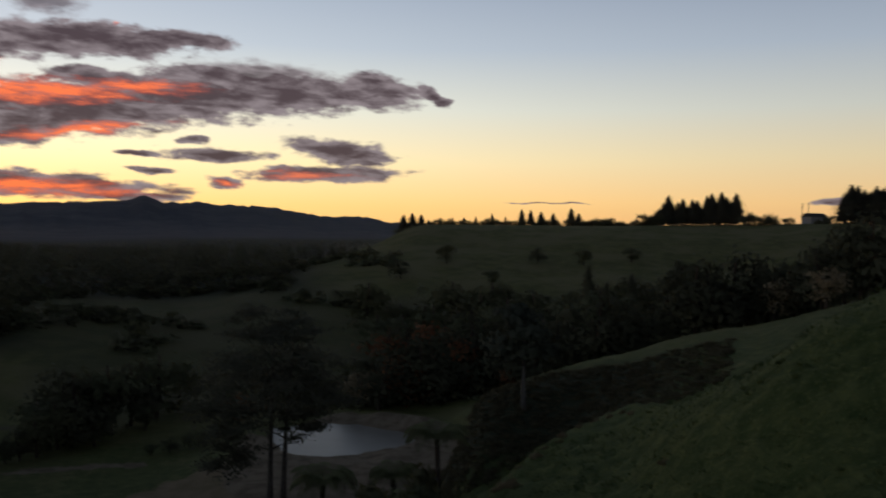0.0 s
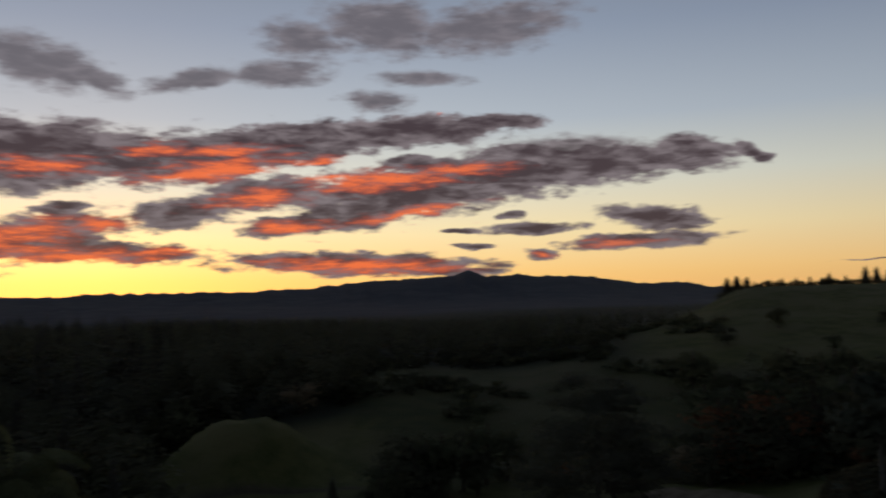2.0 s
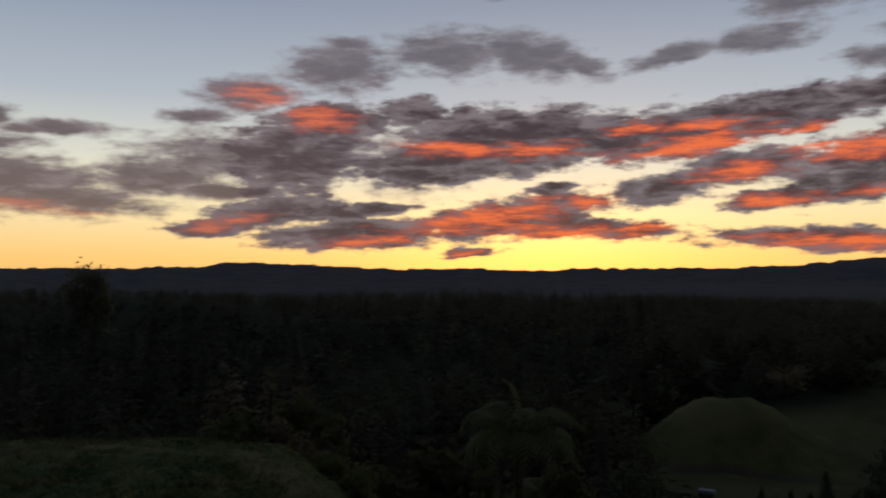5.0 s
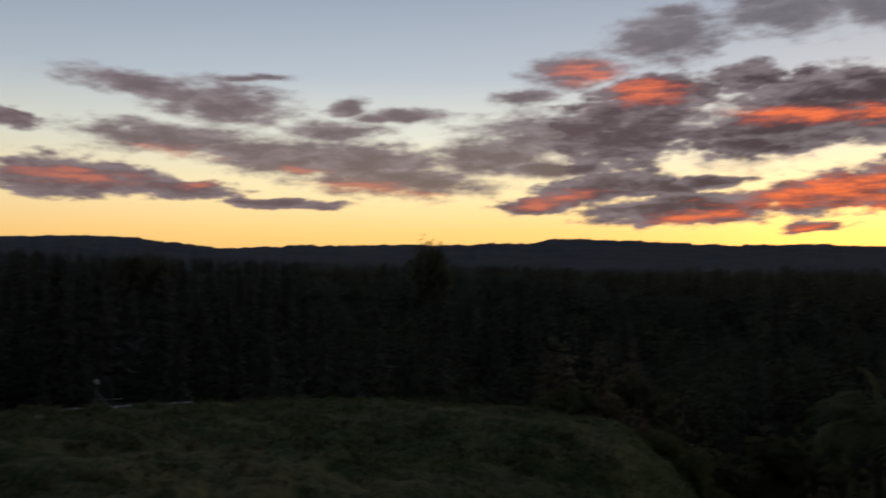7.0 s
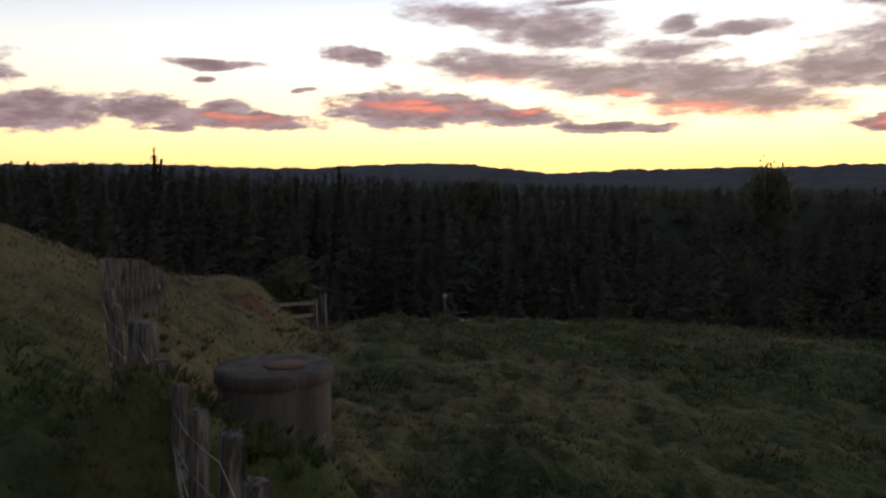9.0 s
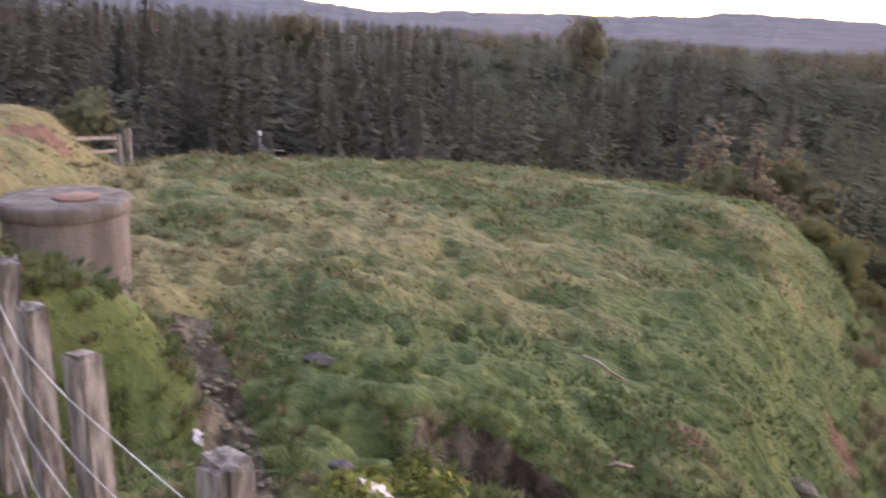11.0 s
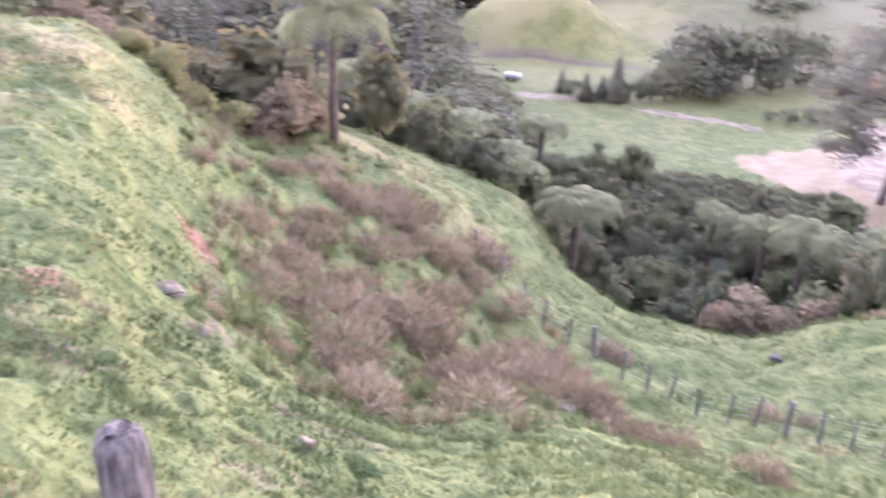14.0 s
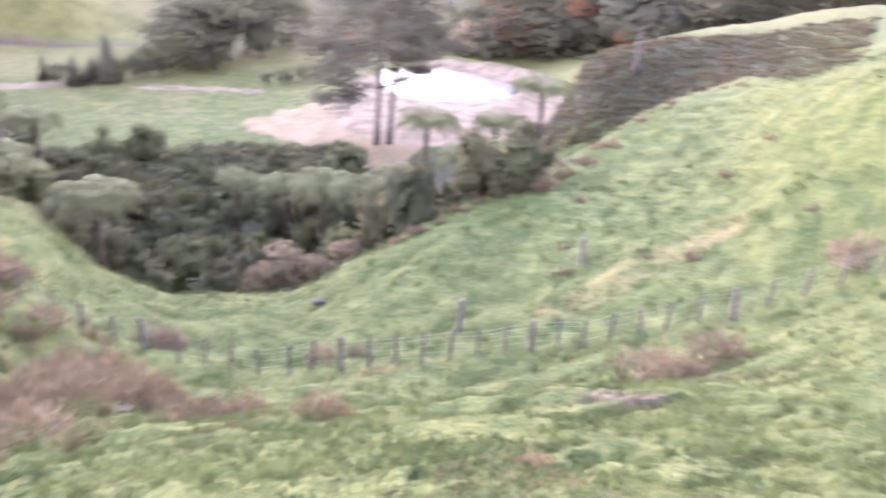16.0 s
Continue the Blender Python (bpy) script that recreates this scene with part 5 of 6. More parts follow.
    hedge = [broad("rounded tree on the far ridge", BROAD, 900, "ridge trees") for _ in range(2)]
    low = [(-9.8, 1.05), (-10.4, 1.1), (-11.2, 1.15), (-12.0, 1.0), (-13.5, 1.6), (-19.8, 1.5), (-20.6, 1.6), (-21.3, 1.45), (-22.3, 1.25), (-23.9, 1.2), (-24.6, 1.3), (-14.0, 1.5)]
    low += [(float(b0), 0.70 + 0.02 * (2.6 - b0) + 0.12 * math.sin(5.7 * b0) + 0.08 * math.sin(13.1 * b0)) for b0 in np.arange(-13.3, 2.8, 0.42)]
    spots = [(b, 410.0, max(3.0, 410 * math.tan(math.radians(e)) - float(land(*place(b, 410))))) for b, e in low]
    deal(hedge, [(b0, d0, 1.6 * s0) for b0, d0, s0 in spots], rng, 0.36)
    # spiky pines standing above the plantation
    lone = [spire("tall pine standing above the plantation", 500, 0.13, "plantation pines")]
    spots = []
    for b, e in ((117.6, 1.55), (116.5, 1.6), (115.7, 1.55), (115.4, 1.4), (113.8, 1.2), (109.9, 0.9), (106.7, 0.85), (105.4, 0.7), (103.9, 0.85)):
        z = float(land(*place(b, 260)))
        spots.append((b, 260.0, 260 * math.tan(math.radians(e)) - z))
    deal(lone, spots, rng)


def valley_scrub():
    """Rough scrub over the valley's slopes and the bank beyond the field."""
    rng = np.random.default_rng(53)
    protos = [(leaf_cloud(rng, 64, (0.62, 0.62, 0.5), 0.10, (0, 0, 0.36), 8), i % 3 if i < 6 else 3) for i in range(8)]
    protos += [(leaf_cloud(rng, 60, (0.62, 0.62, 0.5), 0.08, (0, 0, 0.3), 8), 4) for _ in range(3)] + [(leaf_cloud(rng, 120, (0.62, 0.62, 0.5), 0.07, (0, 0, 0.36), 10), 1 + i) for i in range(2)]
    protos += [(leaf_cloud(rng, 230, (0.55, 0.55, 0.5), 0.045, (0, 0, 0.5), 14), (1, 2, 2, 0)[i]) for i in range(4)]
    spots = []
    for _ in range(5200):
        b, d = rng.uniform(-27, 37), 128 + 200 * rng.uniform() ** 0.8
        x, y = place(b, d)
        if fbm(x / 28, y / 28, 83, 3) < 0.045 or float(blob(x, y, 34.5, 142, 26, 22, 35)) > 0.05 or (b < 3 and d > 235):
            continue
        spots.append((x, y, float(land(x, y)) - 0.2, rng.uniform(1.5, 4.5), rng.uniform(2.5, 6.0), rng.integers(0, 6)))
    # fern on the bank beyond the field
    for _ in range(2300):
        b, d = 1 - 20 * rng.uniform() ** 1.25, rng.uniform(66, 90)
        x, y = place(b, d)
        spots.append((x, y, float(land(x, y)) - 0.1, rng.uniform(0.35, 0.7), rng.uniform(0.7, 1.4), 8 + rng.integers(0, 3)))
    # thicket on the slope below the paddock
    for _ in range(620):
        b, d = rng.uniform(13.5, 34.5), 60 + 20.5 * rng.uniform() ** 0.8
        x, y = place(b, d)
        spots.append((x, y, float(land(x, y)) - 0.2, rng.uniform(0.9, 2.0), rng.uniform(1.3, 2.8), (1, 2, 4, 5, 11, 12)[rng.integers(0, 6)]))
    # mixed bush on the slope beyond the knoll
    for _ in range(700):
        b, d = rng.uniform(37, 80), 68 * (170 / 68) ** rng.uniform()
        if float(wooded(np.array(b), np.array(d))) < 0.5:
            continue
        x, y = place(b, d)
        g = float(land(x, y))
        tall = min(rng.uniform(5, 10), d * math.tan(radians(canopy(b) - 0.4)) - g)
        spots.append((x, y, g - 0.2, tall, tall * rng.uniform(0.7, 1.1), 13 + rng.integers(0, 4)))
    scatter_stuff("scrub", "rough dark scrub scattered over the valley slopes", "scrub", protos, [BROAD, OLIVE, MOSSY, BRACKEN, BANK_FERN], spots, rng)


def bracken():
    rng = np.random.default_rng(31)
    protos = []
    for i in range(3):
        n = 640
        a, rr = rng.uniform(0, 6.283, n), np.sqrt(rng.uniform(0, 1, n))
        lump = 1 + 0.3 * np.sin(3 * a + i) * np.sin(5 * a + 2 * i)
        tuft = 0.75 + 0.5 * np.sin(9 * rr * np.cos(a) + 2 * i) * np.sin(8 * rr * np.sin(a) + i)
        p = np.stack([0.72 * rr * np.cos(a) * lump, 0.62 * rr * np.sin(a) * lump, (0.85 * (1 - rr ** 1.5) * tuft + 0.03) * rng.uniform(0.0, 1.0, n)], 1)
        way = np.stack([0.7 * np.cos(a) * rr, 0.7 * np.sin(a) * rr, np.full(n, 0.95)], 1) + rng.normal(scale=0.36, size=(n, 3))
        way /= np.linalg.norm(way, axis=1)[:, None]
        side = np.cross(way, rng.normal(size=(n, 3)))
        side /= np.linalg.norm(side, axis=1)[:, None]
        ln, w = rng.uniform(0.10, 0.34, (n, 1)), rng.uniform(0.010, 0.026, (n, 1))
        q = np.stack([p - way * ln * 0.3, p + way * ln * 0.3 + side * w, p + way * ln * 0.8, p + way * ln * 0.3 - side * w], 1)
        root = thing("bracken_clump", 0, 0, 0, "clump of dead brown bracken on the steep flank", "bracken", "bracken clumps")
        for s in range(4):
            bm = bmesh.new()
            a1, r1 = rng.uniform(0, 6.283), rng.uniform(0.1, 0.6)
            add_tube(bm, [(0.2 * r1 * math.cos(a1), 0.2 * r1 * math.sin(a1), -0.1), (r1 * math.cos(a1) * 0.7, r1 * math.sin(a1) * 0.7, 0.35), (r1 * math.cos(a1), r1 * math.sin(a1), rng.uniform(0.35, 0.75))], [0.008, 0.006, 0.003], 4)
            part("stem", from_bm("stem", bm, STICK), root)
        part("fronds", leaf_mesh("fronds", q, BRACKEN, (0.25, 0.42, 0.6)[i]), root)
        protos.append(root)
    spots = [
        (32.5, 18.9, 1.9), (31.0, 17.6, 1.6), (34.2, 18.2, 1.5), (37.9, 14.6, 1.5), (36.4, 15.2, 1.2), (42.9, 17.8, 1.6), (44.6, 17.0, 1.2), (47.5, 13.2, 1.4), (46.3, 10.6, 1.2),
        (48.6, 12.2, 1.0), (51.6, 17.4, 1.2), (54.2, 18.0, 1.1), (42.7, 26.1, 1.7), (27.1, 25.9, 1.3), (26.2, 26.3, 1.0), (45.0, 20.6, 1.4), (49.4, 26.1, 1.4), (37.5, 27.2, 1.5), (36.3, 27.9, 1.1),
        (31.9, 15.2, 1.6), (36.1, 12.0, 1.2), (38.7, 14.3, 1.4), (14.4, 10.4, 0.75), (22.6, 14.5, 1.1), (24.6, 14.0, 0.9), (-10.5, 19.6, 1.5), (-12.0, 18.6, 1.2), (-15.1, 19.8, 1.6), (-13.6, 18.4, 0.9),
        (14.8, 23.7, 1.0), (-0.5, 40.4, 1.5), (43.5, 25.4, 1.6), (39.8, 24.7, 1.5), (36.8, 27.5, 1.3), (28.6, 14.2, 1.2), (26.6, 13.6, 0.9), (45.7, 11.6, 1.1), (20.4, 14.0, 0.8), (-21.7, 28.4, 1.6),
        (1.3, 40.2, 0.9), (2.6, 39.8, 0.8), (-2.0, 42.5, 1.0), (-3.6, 45.0, 1.0), (-4.8, 47.5, 0.9), (-2.4, 5.8, 0.35), (40.6, 20.0, 1.4), (39.2, 21.5, 1.2), (53.0, 14.6, 0.8), (50.2, 19.6, 1.2), (47.0, 23.6, 1.3), (12.2, 24.0, 0.6),
    ]
    spots += [(float(rng.uniform(35, 57)), float(rng.uniform(10.5, 29)), float(rng.uniform(0.3, 0.75))) for _ in range(34)]
    for (b0, d0), (b1, d1), n in (((50.9, 24.5), (35.4, 23.8), 11), ((35.4, 23.8), (27.6, 12.0), 6), ((51.6, 14.3), (46.0, 17.0), 4), ((47.0, 16.5), (33.2, 17.8), 5)):
        spots += [(float(b0 + (b1 - b0) * t + rng.uniform(-1.2, 1.2)), float(d0 + (d1 - d0) * t + rng.uniform(-1.0, 1.0)), float(rng.uniform(0.6, 1.4))) for t in np.linspace(0, 1, n)]
    spots += [(float(rng.uniform(-26, 2)), float(rng.uniform(26, 44)), float(rng.uniform(0.25, 0.6))) for _ in range(14)]
    for b in np.arange(-13, 11, 0.75):
        spots.append((float(b + rng.uniform(-0.3, 0.3)), float(around(LIP, 1, float(b))) + float(rng.uniform(-0.6, 0.9)), float(rng.uniform(0.3, 0.75))))
    deal(protos, [(b, d, 0.9 * c) for b, d, c in spots], rng)


# ---------------------------------------------------------------- grass
def grass():
    rng = np.random.default_rng(41)
    for name, label, mats, count, lo, hi, straw in (
            ("grass", "short grazed pasture grass, green with yellow tips, lit tufts and shaded dips painted in", GRASS, 88000, 1.2, 55, 0),
            ("dry_grass", "patches of dry straw-coloured grass on the slopes", STRAW, 34000, 2.0, 50, 1)):
        d = lo * (hi / lo) ** rng.uniform(0, 1, count) ** 0.75
        b = rng.uniform(-32, 124, count)
        x, y = place(b, d)
        patch = fbm(x / 1.6, y / 1.6, 61, 3) + 0.6 * fbm(x / 7, y / 7, 66, 2)
        worn = dryness(x, y) + 0.5 * patch
        keep = (worn > 0.16 if straw else worn < 0.46) & (blob(x, y, 80.0, 6.08, 1.0, 0.46, 53) <= 0)
        line = np.minimum.reduce([np.hypot(x - p[0], y - p[1]) for p in PATH_SPOTS])
        keep &= line > 0.17 + 0.1 * rng.uniform(0, 1, count)
        x, y, d, patch = x[keep], y[keep], d[keep], patch[keep]
        z = land(x, y)
        up = np.stack([land(x - 0.15, y) - land(x + 0.15, y), land(x, y - 0.15) - land(x, y + 0.15), np.full(len(x), 0.3)], 1)
        up /= np.linalg.norm(up, axis=1)[:, None]
        n = len(x)
        blades = 5
        a = rng.uniform(0, 6.283, (n, blades))
        size = ((0.042 + 0.0034 * d) * np.clip(1.0 + 1.6 * fbm(x / 0.9, y / 0.9, 99, 3), 0.45, 1.6))[:, None] * rng.uniform(0.5, 1.3, (n, blades))
        lean = rng.uniform(0.1, 0.75, (n, blades))
        spread = 1.5 * size
        bx, by = x[:, None] + spread * np.cos(a) * 0.8, y[:, None] + spread * np.sin(a) * 0.8
        wx, wy = -np.sin(a) * size * 0.16, np.cos(a) * size * 0.16
        tx, ty = bx + np.cos(a) * size * lean, by + np.sin(a) * size * lean
        zb = np.broadcast_to((z - 0.03)[:, None], bx.shape)
        tz = zb + size * rng.uniform(0.5, 0.9, (n, blades))
        mx, my, mz = (bx * 0.5 + tx * 0.5) - np.cos(a) * size * 0.12, (by * 0.5 + ty * 0.5) - np.sin(a) * size * 0.12, zb * 0.4 + tz * 0.6
        v = np.stack([np.stack([bx + wx, by + wy, zb], -1), np.stack([mx + wx * 0.9, my + wy * 0.9, mz], -1), np.stack([tx, ty, tz], -1), np.stack([mx - wx * 0.9, my - wy * 0.9, mz], -1)], 2).reshape(-1, 3)
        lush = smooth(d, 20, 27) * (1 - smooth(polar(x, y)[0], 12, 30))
        # Yellow tufts, lush dips; their lit and shaded contrast is put into tone.
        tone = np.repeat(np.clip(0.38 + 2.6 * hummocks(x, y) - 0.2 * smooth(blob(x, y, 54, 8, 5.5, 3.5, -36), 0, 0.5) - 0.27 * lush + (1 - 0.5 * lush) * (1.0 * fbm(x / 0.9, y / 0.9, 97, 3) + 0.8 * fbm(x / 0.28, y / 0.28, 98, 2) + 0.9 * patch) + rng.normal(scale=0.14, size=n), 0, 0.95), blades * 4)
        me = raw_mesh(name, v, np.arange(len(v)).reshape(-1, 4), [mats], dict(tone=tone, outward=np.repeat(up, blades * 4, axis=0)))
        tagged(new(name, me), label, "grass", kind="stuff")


def tussocks():
    """Clumps of longer grass that stand up out of the turf."""
    rng = np.random.default_rng(47)
    protos = []
    for i in range(8):
        n = 36
        a, lean = rng.uniform(0, 6.283, n), rng.uniform(0.15, 1.1, n)
        ln = rng.uniform(0.6, 1.1, n)
        base = np.stack([0.32 * np.cos(a) * rng.uniform(0, 1, n), 0.32 * np.sin(a) * rng.uniform(0, 1, n), np.full(n, -0.12)], 1)
        way = np.stack([np.cos(a) * lean, np.sin(a) * lean, np.ones(n)], 1)
        way /= np.linalg.norm(way, axis=1)[:, None]
        side = np.stack([-np.sin(a), np.cos(a), np.zeros(n)], 1) * 0.03
        mid = base + way * ln[:, None] * 0.55
        tip = base + way * ln[:, None] + np.stack([np.cos(a) * 0.25 * lean, np.sin(a) * 0.25 * lean, -0.3 * lean], 1)
        protos.append((np.stack([base - side, base + side, mid + side, mid - side], 1), i % 4 == 3))
        protos[-1] = (np.concatenate([protos[-1][0], np.stack([mid - side, mid + side, tip + side * 0.2, tip - side * 0.2], 1)]), int(i % 4 == 3))
    spots = []
    for _ in range(4200):
        b, d = rng.uniform(-30, 118), 6.0 * (46 / 6.0) ** rng.uniform()
        x, y = place(b, d)
        if fbm(x / 2.2, y / 2.2, 93, 3) < 0.03 or float(blob(x, y, 80.0, 6.08, 1.0, 0.5, 53)) > 0 or min(math.hypot(x - p[0], y - p[1]) for p in PATH_SPOTS) < 0.45:
            continue
        dry = float(dryness(np.array(x), np.array(y)))
        p = rng.integers(0, 8)
        if (p % 4 == 3) != (dry > 0.35):
            p = 3 + 4 * rng.integers(0, 2) if dry > 0.35 else rng.integers(0, 3)
        s = rng.uniform(0.07, 0.2) * (0.6 + d / 26) * (1.5 if 30 < b < 58 and 9 < d < 32 and rng.uniform() < 0.6 else 1.0)
        spots.append((x, y, float(land(x, y)), s * rng.uniform(0.6, 1.0), s * rng.uniform(0.9, 1.4), p))
    for _ in range(150):
        x, y = PATH_SPOTS[rng.integers(0, len(PATH_SPOTS))]
        x, y = x + rng.normal(0, 0.1), y + (1 if rng.uniform() < 0.5 else -1) * rng.uniform(0.22, 0.5)
        spots.append((x, y, float(land(x, y)), rng.uniform(0.07, 0.16), rng.uniform(0.09, 0.17), (0, 1, 2, 3, 7)[rng.integers(0, 5)]))
    for _ in range(170):
        b, d = rng.uniform(105.5, 113), rng.uniform(4.8, 7.4)
        x, y = place(b, d)
        spots.append((x, y, float(land(x, y)), rng.uniform(0.08, 0.18), rng.uniform(0.1, 0.2), (0, 1, 2, 3, 7)[rng.integers(0, 5)]))
    cx, cy = place(80.0, 6.08)
    for _ in range(70):
        a = rng.uniform(0, 6.283)
        u, v = 0.86 * math.cos(a), 0.5 * math.sin(a)
        c, e = math.cos(radians(53)), math.sin(radians(53))
        x, y = cx + u * c - v * e + rng.normal(0, 0.06), cy + u * e + v * c + rng.normal(0, 0.06)
        spots.append((x, y, float(land(x, y)), rng.uniform(0.1, 0.2), rng.uniform(0.12, 0.2), (0, 1, 2, 3)[rng.integers(0, 4)]))
    for _ in range(620):
        b, d = rng.uniform(30, 58), rng.uniform(9.5, 31)
        x, y = place(b, d)
        if fbm(x / 3.0, y / 3.0, 94, 3) < -0.04:
            continue
        s = rng.uniform(0.22, 0.5) * (0.7 + d / 60)
        spots.append((x, y, float(land(x, y)), s * rng.uniform(0.8, 1.5), s * rng.uniform(0.7, 1.1), (3, 7, 3, 1, 5)[rng.integers(0, 5)]))
    scatter_stuff("tussocks", "clumps of longer tussock grass on the slopes", "grass", protos, [GRASS, STRAW], spots, rng, lift=4.0, tones=(0.3, 1.0))


# ---------------------------------------------------------------- fences
def post_mesh(rng, height, width, depth, round_top=False, sides=0):
    bm = bmesh.new()
    if sides:
        levels = [(-0.35, 1.0), (0.0, 1.03), (height * 0.5, 1.0), (height * 0.93, 0.97), (height * 0.985, 0.86), (height, 0.55 if round_top else 0.8)]
        add_tube(bm, [(0.01 * math.sin(z * 3), 0, z) for z, _ in levels], [width / 2 * k for _, k in levels], sides, 0.07, rng)
    else:
        add_box(bm, (0, 0, (height - 0.35) / 2), (width, depth, height + 0.35), 0.012)
        for v in bm.verts:
            v.co.x += rng.uniform(-0.006, 0.006)
            v.co.y += rng.uniform(-0.006, 0.006)
            if v.co.z > height * 0.9:
                v.co.z += rng.uniform(-0.02, 0.012)
    return from_bm("post", bm, WOOD, bool(sides))


def wire_mesh(points, sag=0.02, r=0.0022, mat=None):
    """One wire strung from post to post."""
    pts = []
    for a, b in zip(points, points[1:]):
        a, b = Vector(a), Vector(b)
        pts += [a.lerp(b, q / 4) - Vector((0, 0, sag * 4 * (q / 4) * (1 - q / 4))) for q in range(4)]
    pts.append(Vector(points[-1]))
    bm = bmesh.new()
    add_tube(bm, pts, [r] * len(pts), 5)
    return from_bm("wire", bm, mat, True)


def steel_material():
    m, k, b = material("galvanised_wire", 0.45, 0.5)
    at = k.add("ShaderNodeTexCoord").outputs["Object"]
    k.link(k.mix(k.noise(at, 20.0, 3), (0.52, 0.52, 0.52), (0.33, 0.32, 0.31)), b.inputs["Base Color"])
    b.inputs["Metallic"].default_value = 0.7
    return m


STEEL = steel_material()


def yard_fence():
    """Fence of battens and wires that climbs away beside the tank."""
    rng = random.Random(8)
    # x, y, top height, width, depth, kind
    posts = [
        (-2.34, -0.32, -1.10, 0.125, 0.10), (-3.10, -0.92, -1.12, 0.10, 0.09), (-3.61, -1.27, -1.13, 0.115, 0.10), (-4.23, -1.62, -1.12, 0.125, 0.11),
        (-4.72, -1.99, -1.15, 0.11, 0.09), (-5.23, -2.33, -1.14, 0.10, 0.09), (-5.75, -2.70, -1.10, 0.12, 0.10), (-6.56, -3.23, -0.98, 0.24, 0.22), (-7.4, -3.9, -0.98, 0.12, 0.1), (-8.3, -4.45, -0.95, 0.11, 0.1),
    ]
    root = thing("yard_fence", -2.34, -0.32, float(land(-2.34, -0.32)), "weathered grey batten fence with sagging wires beside the dirt path", "fence")
    o = Vector(root.location)
    tops = []
    for x, y, z, w, dp in posts:
        g = float(land(x, y))
        me = post_mesh(rng, z - g, w, dp, w > 0.2, 10 if w > 0.2 else 0)
        turn = math.degrees(math.atan2(-0.8, -1.0)) + rng.uniform(-12, 12)
        lean = pose(0, 0, 0, rng.uniform(-2.5, 2.5), rng.uniform(-2.5, 2.5), turn)
        part("post", me, root, "thick dark strainer post" if w > 0.2 else "", Matrix.Translation(Vector((x, y, z)) - o) @ lean @ Matrix.Translation((0, 0, g - z)))
        tops.append((x + 0.036, y - 0.048, z, g))
    for drop in (0.15, 0.36, 0.56, 0.78, 0.97):
        pts = [Vector((x, y, max(z - drop, g + 0.06))) - o for x, y, z, g in tops]
        first = pts[0] + (pts[0] - pts[1]).normalized() * 1.1 + Vector((0.1, 0.15, -0.28))
        part("wire", wire_mesh([first] + pts, 0.006, 0.0021, STEEL), root, "galvanised wire")
    # run of boards on the brow
    brow = thing("board_fence", -11.2, -5.4, float(land(-11.2, -5.4)), "old grey board fence on the brow of the bank", "fence")
    o = Vector(brow.location)
    ends = []
    for b, r, el in ((118.2, 11.2, -4.0), (117.3, 11.6, -4.1), (116.9, 12.0, -4.2), (116.55, 12.6, -4.3), (116.2, 13.2, -4.5), (115.85, 13.8, -4.8), (115.45, 14.6, -5.2)):
        x, y = place(b, r)
        g, z = float(land(x, y)), r * math.tan(radians(el))
        part("board", post_mesh(rng, z - g, 0.2, 0.045), brow, "", Matrix.Translation(Vector((x, y, g)) - o) @ pose(0, 0, 0, rng.uniform(-2, 2), rng.uniform(-2, 2), 120))
        ends.append(Vector((x + 0.08, y + 0.04, z - 0.12)) - o)
    for drop in (0.1, 0.75):
        a, b2 = ends[1] - Vector((0, 0, drop)), ends[-1] - Vector((0, 0, drop))
        bm = bmesh.new()
        way = b2 - a
        m = Matrix.Translation(a + way / 2) @ way.to_track_quat("X", "Z").to_matrix().to_4x4()
        add_box(bm, (0, 0, 0), (way.length, 0.04, 0.1), 0.006, m)
        part("rail", from_bm("rail", bm, WOOD), brow)


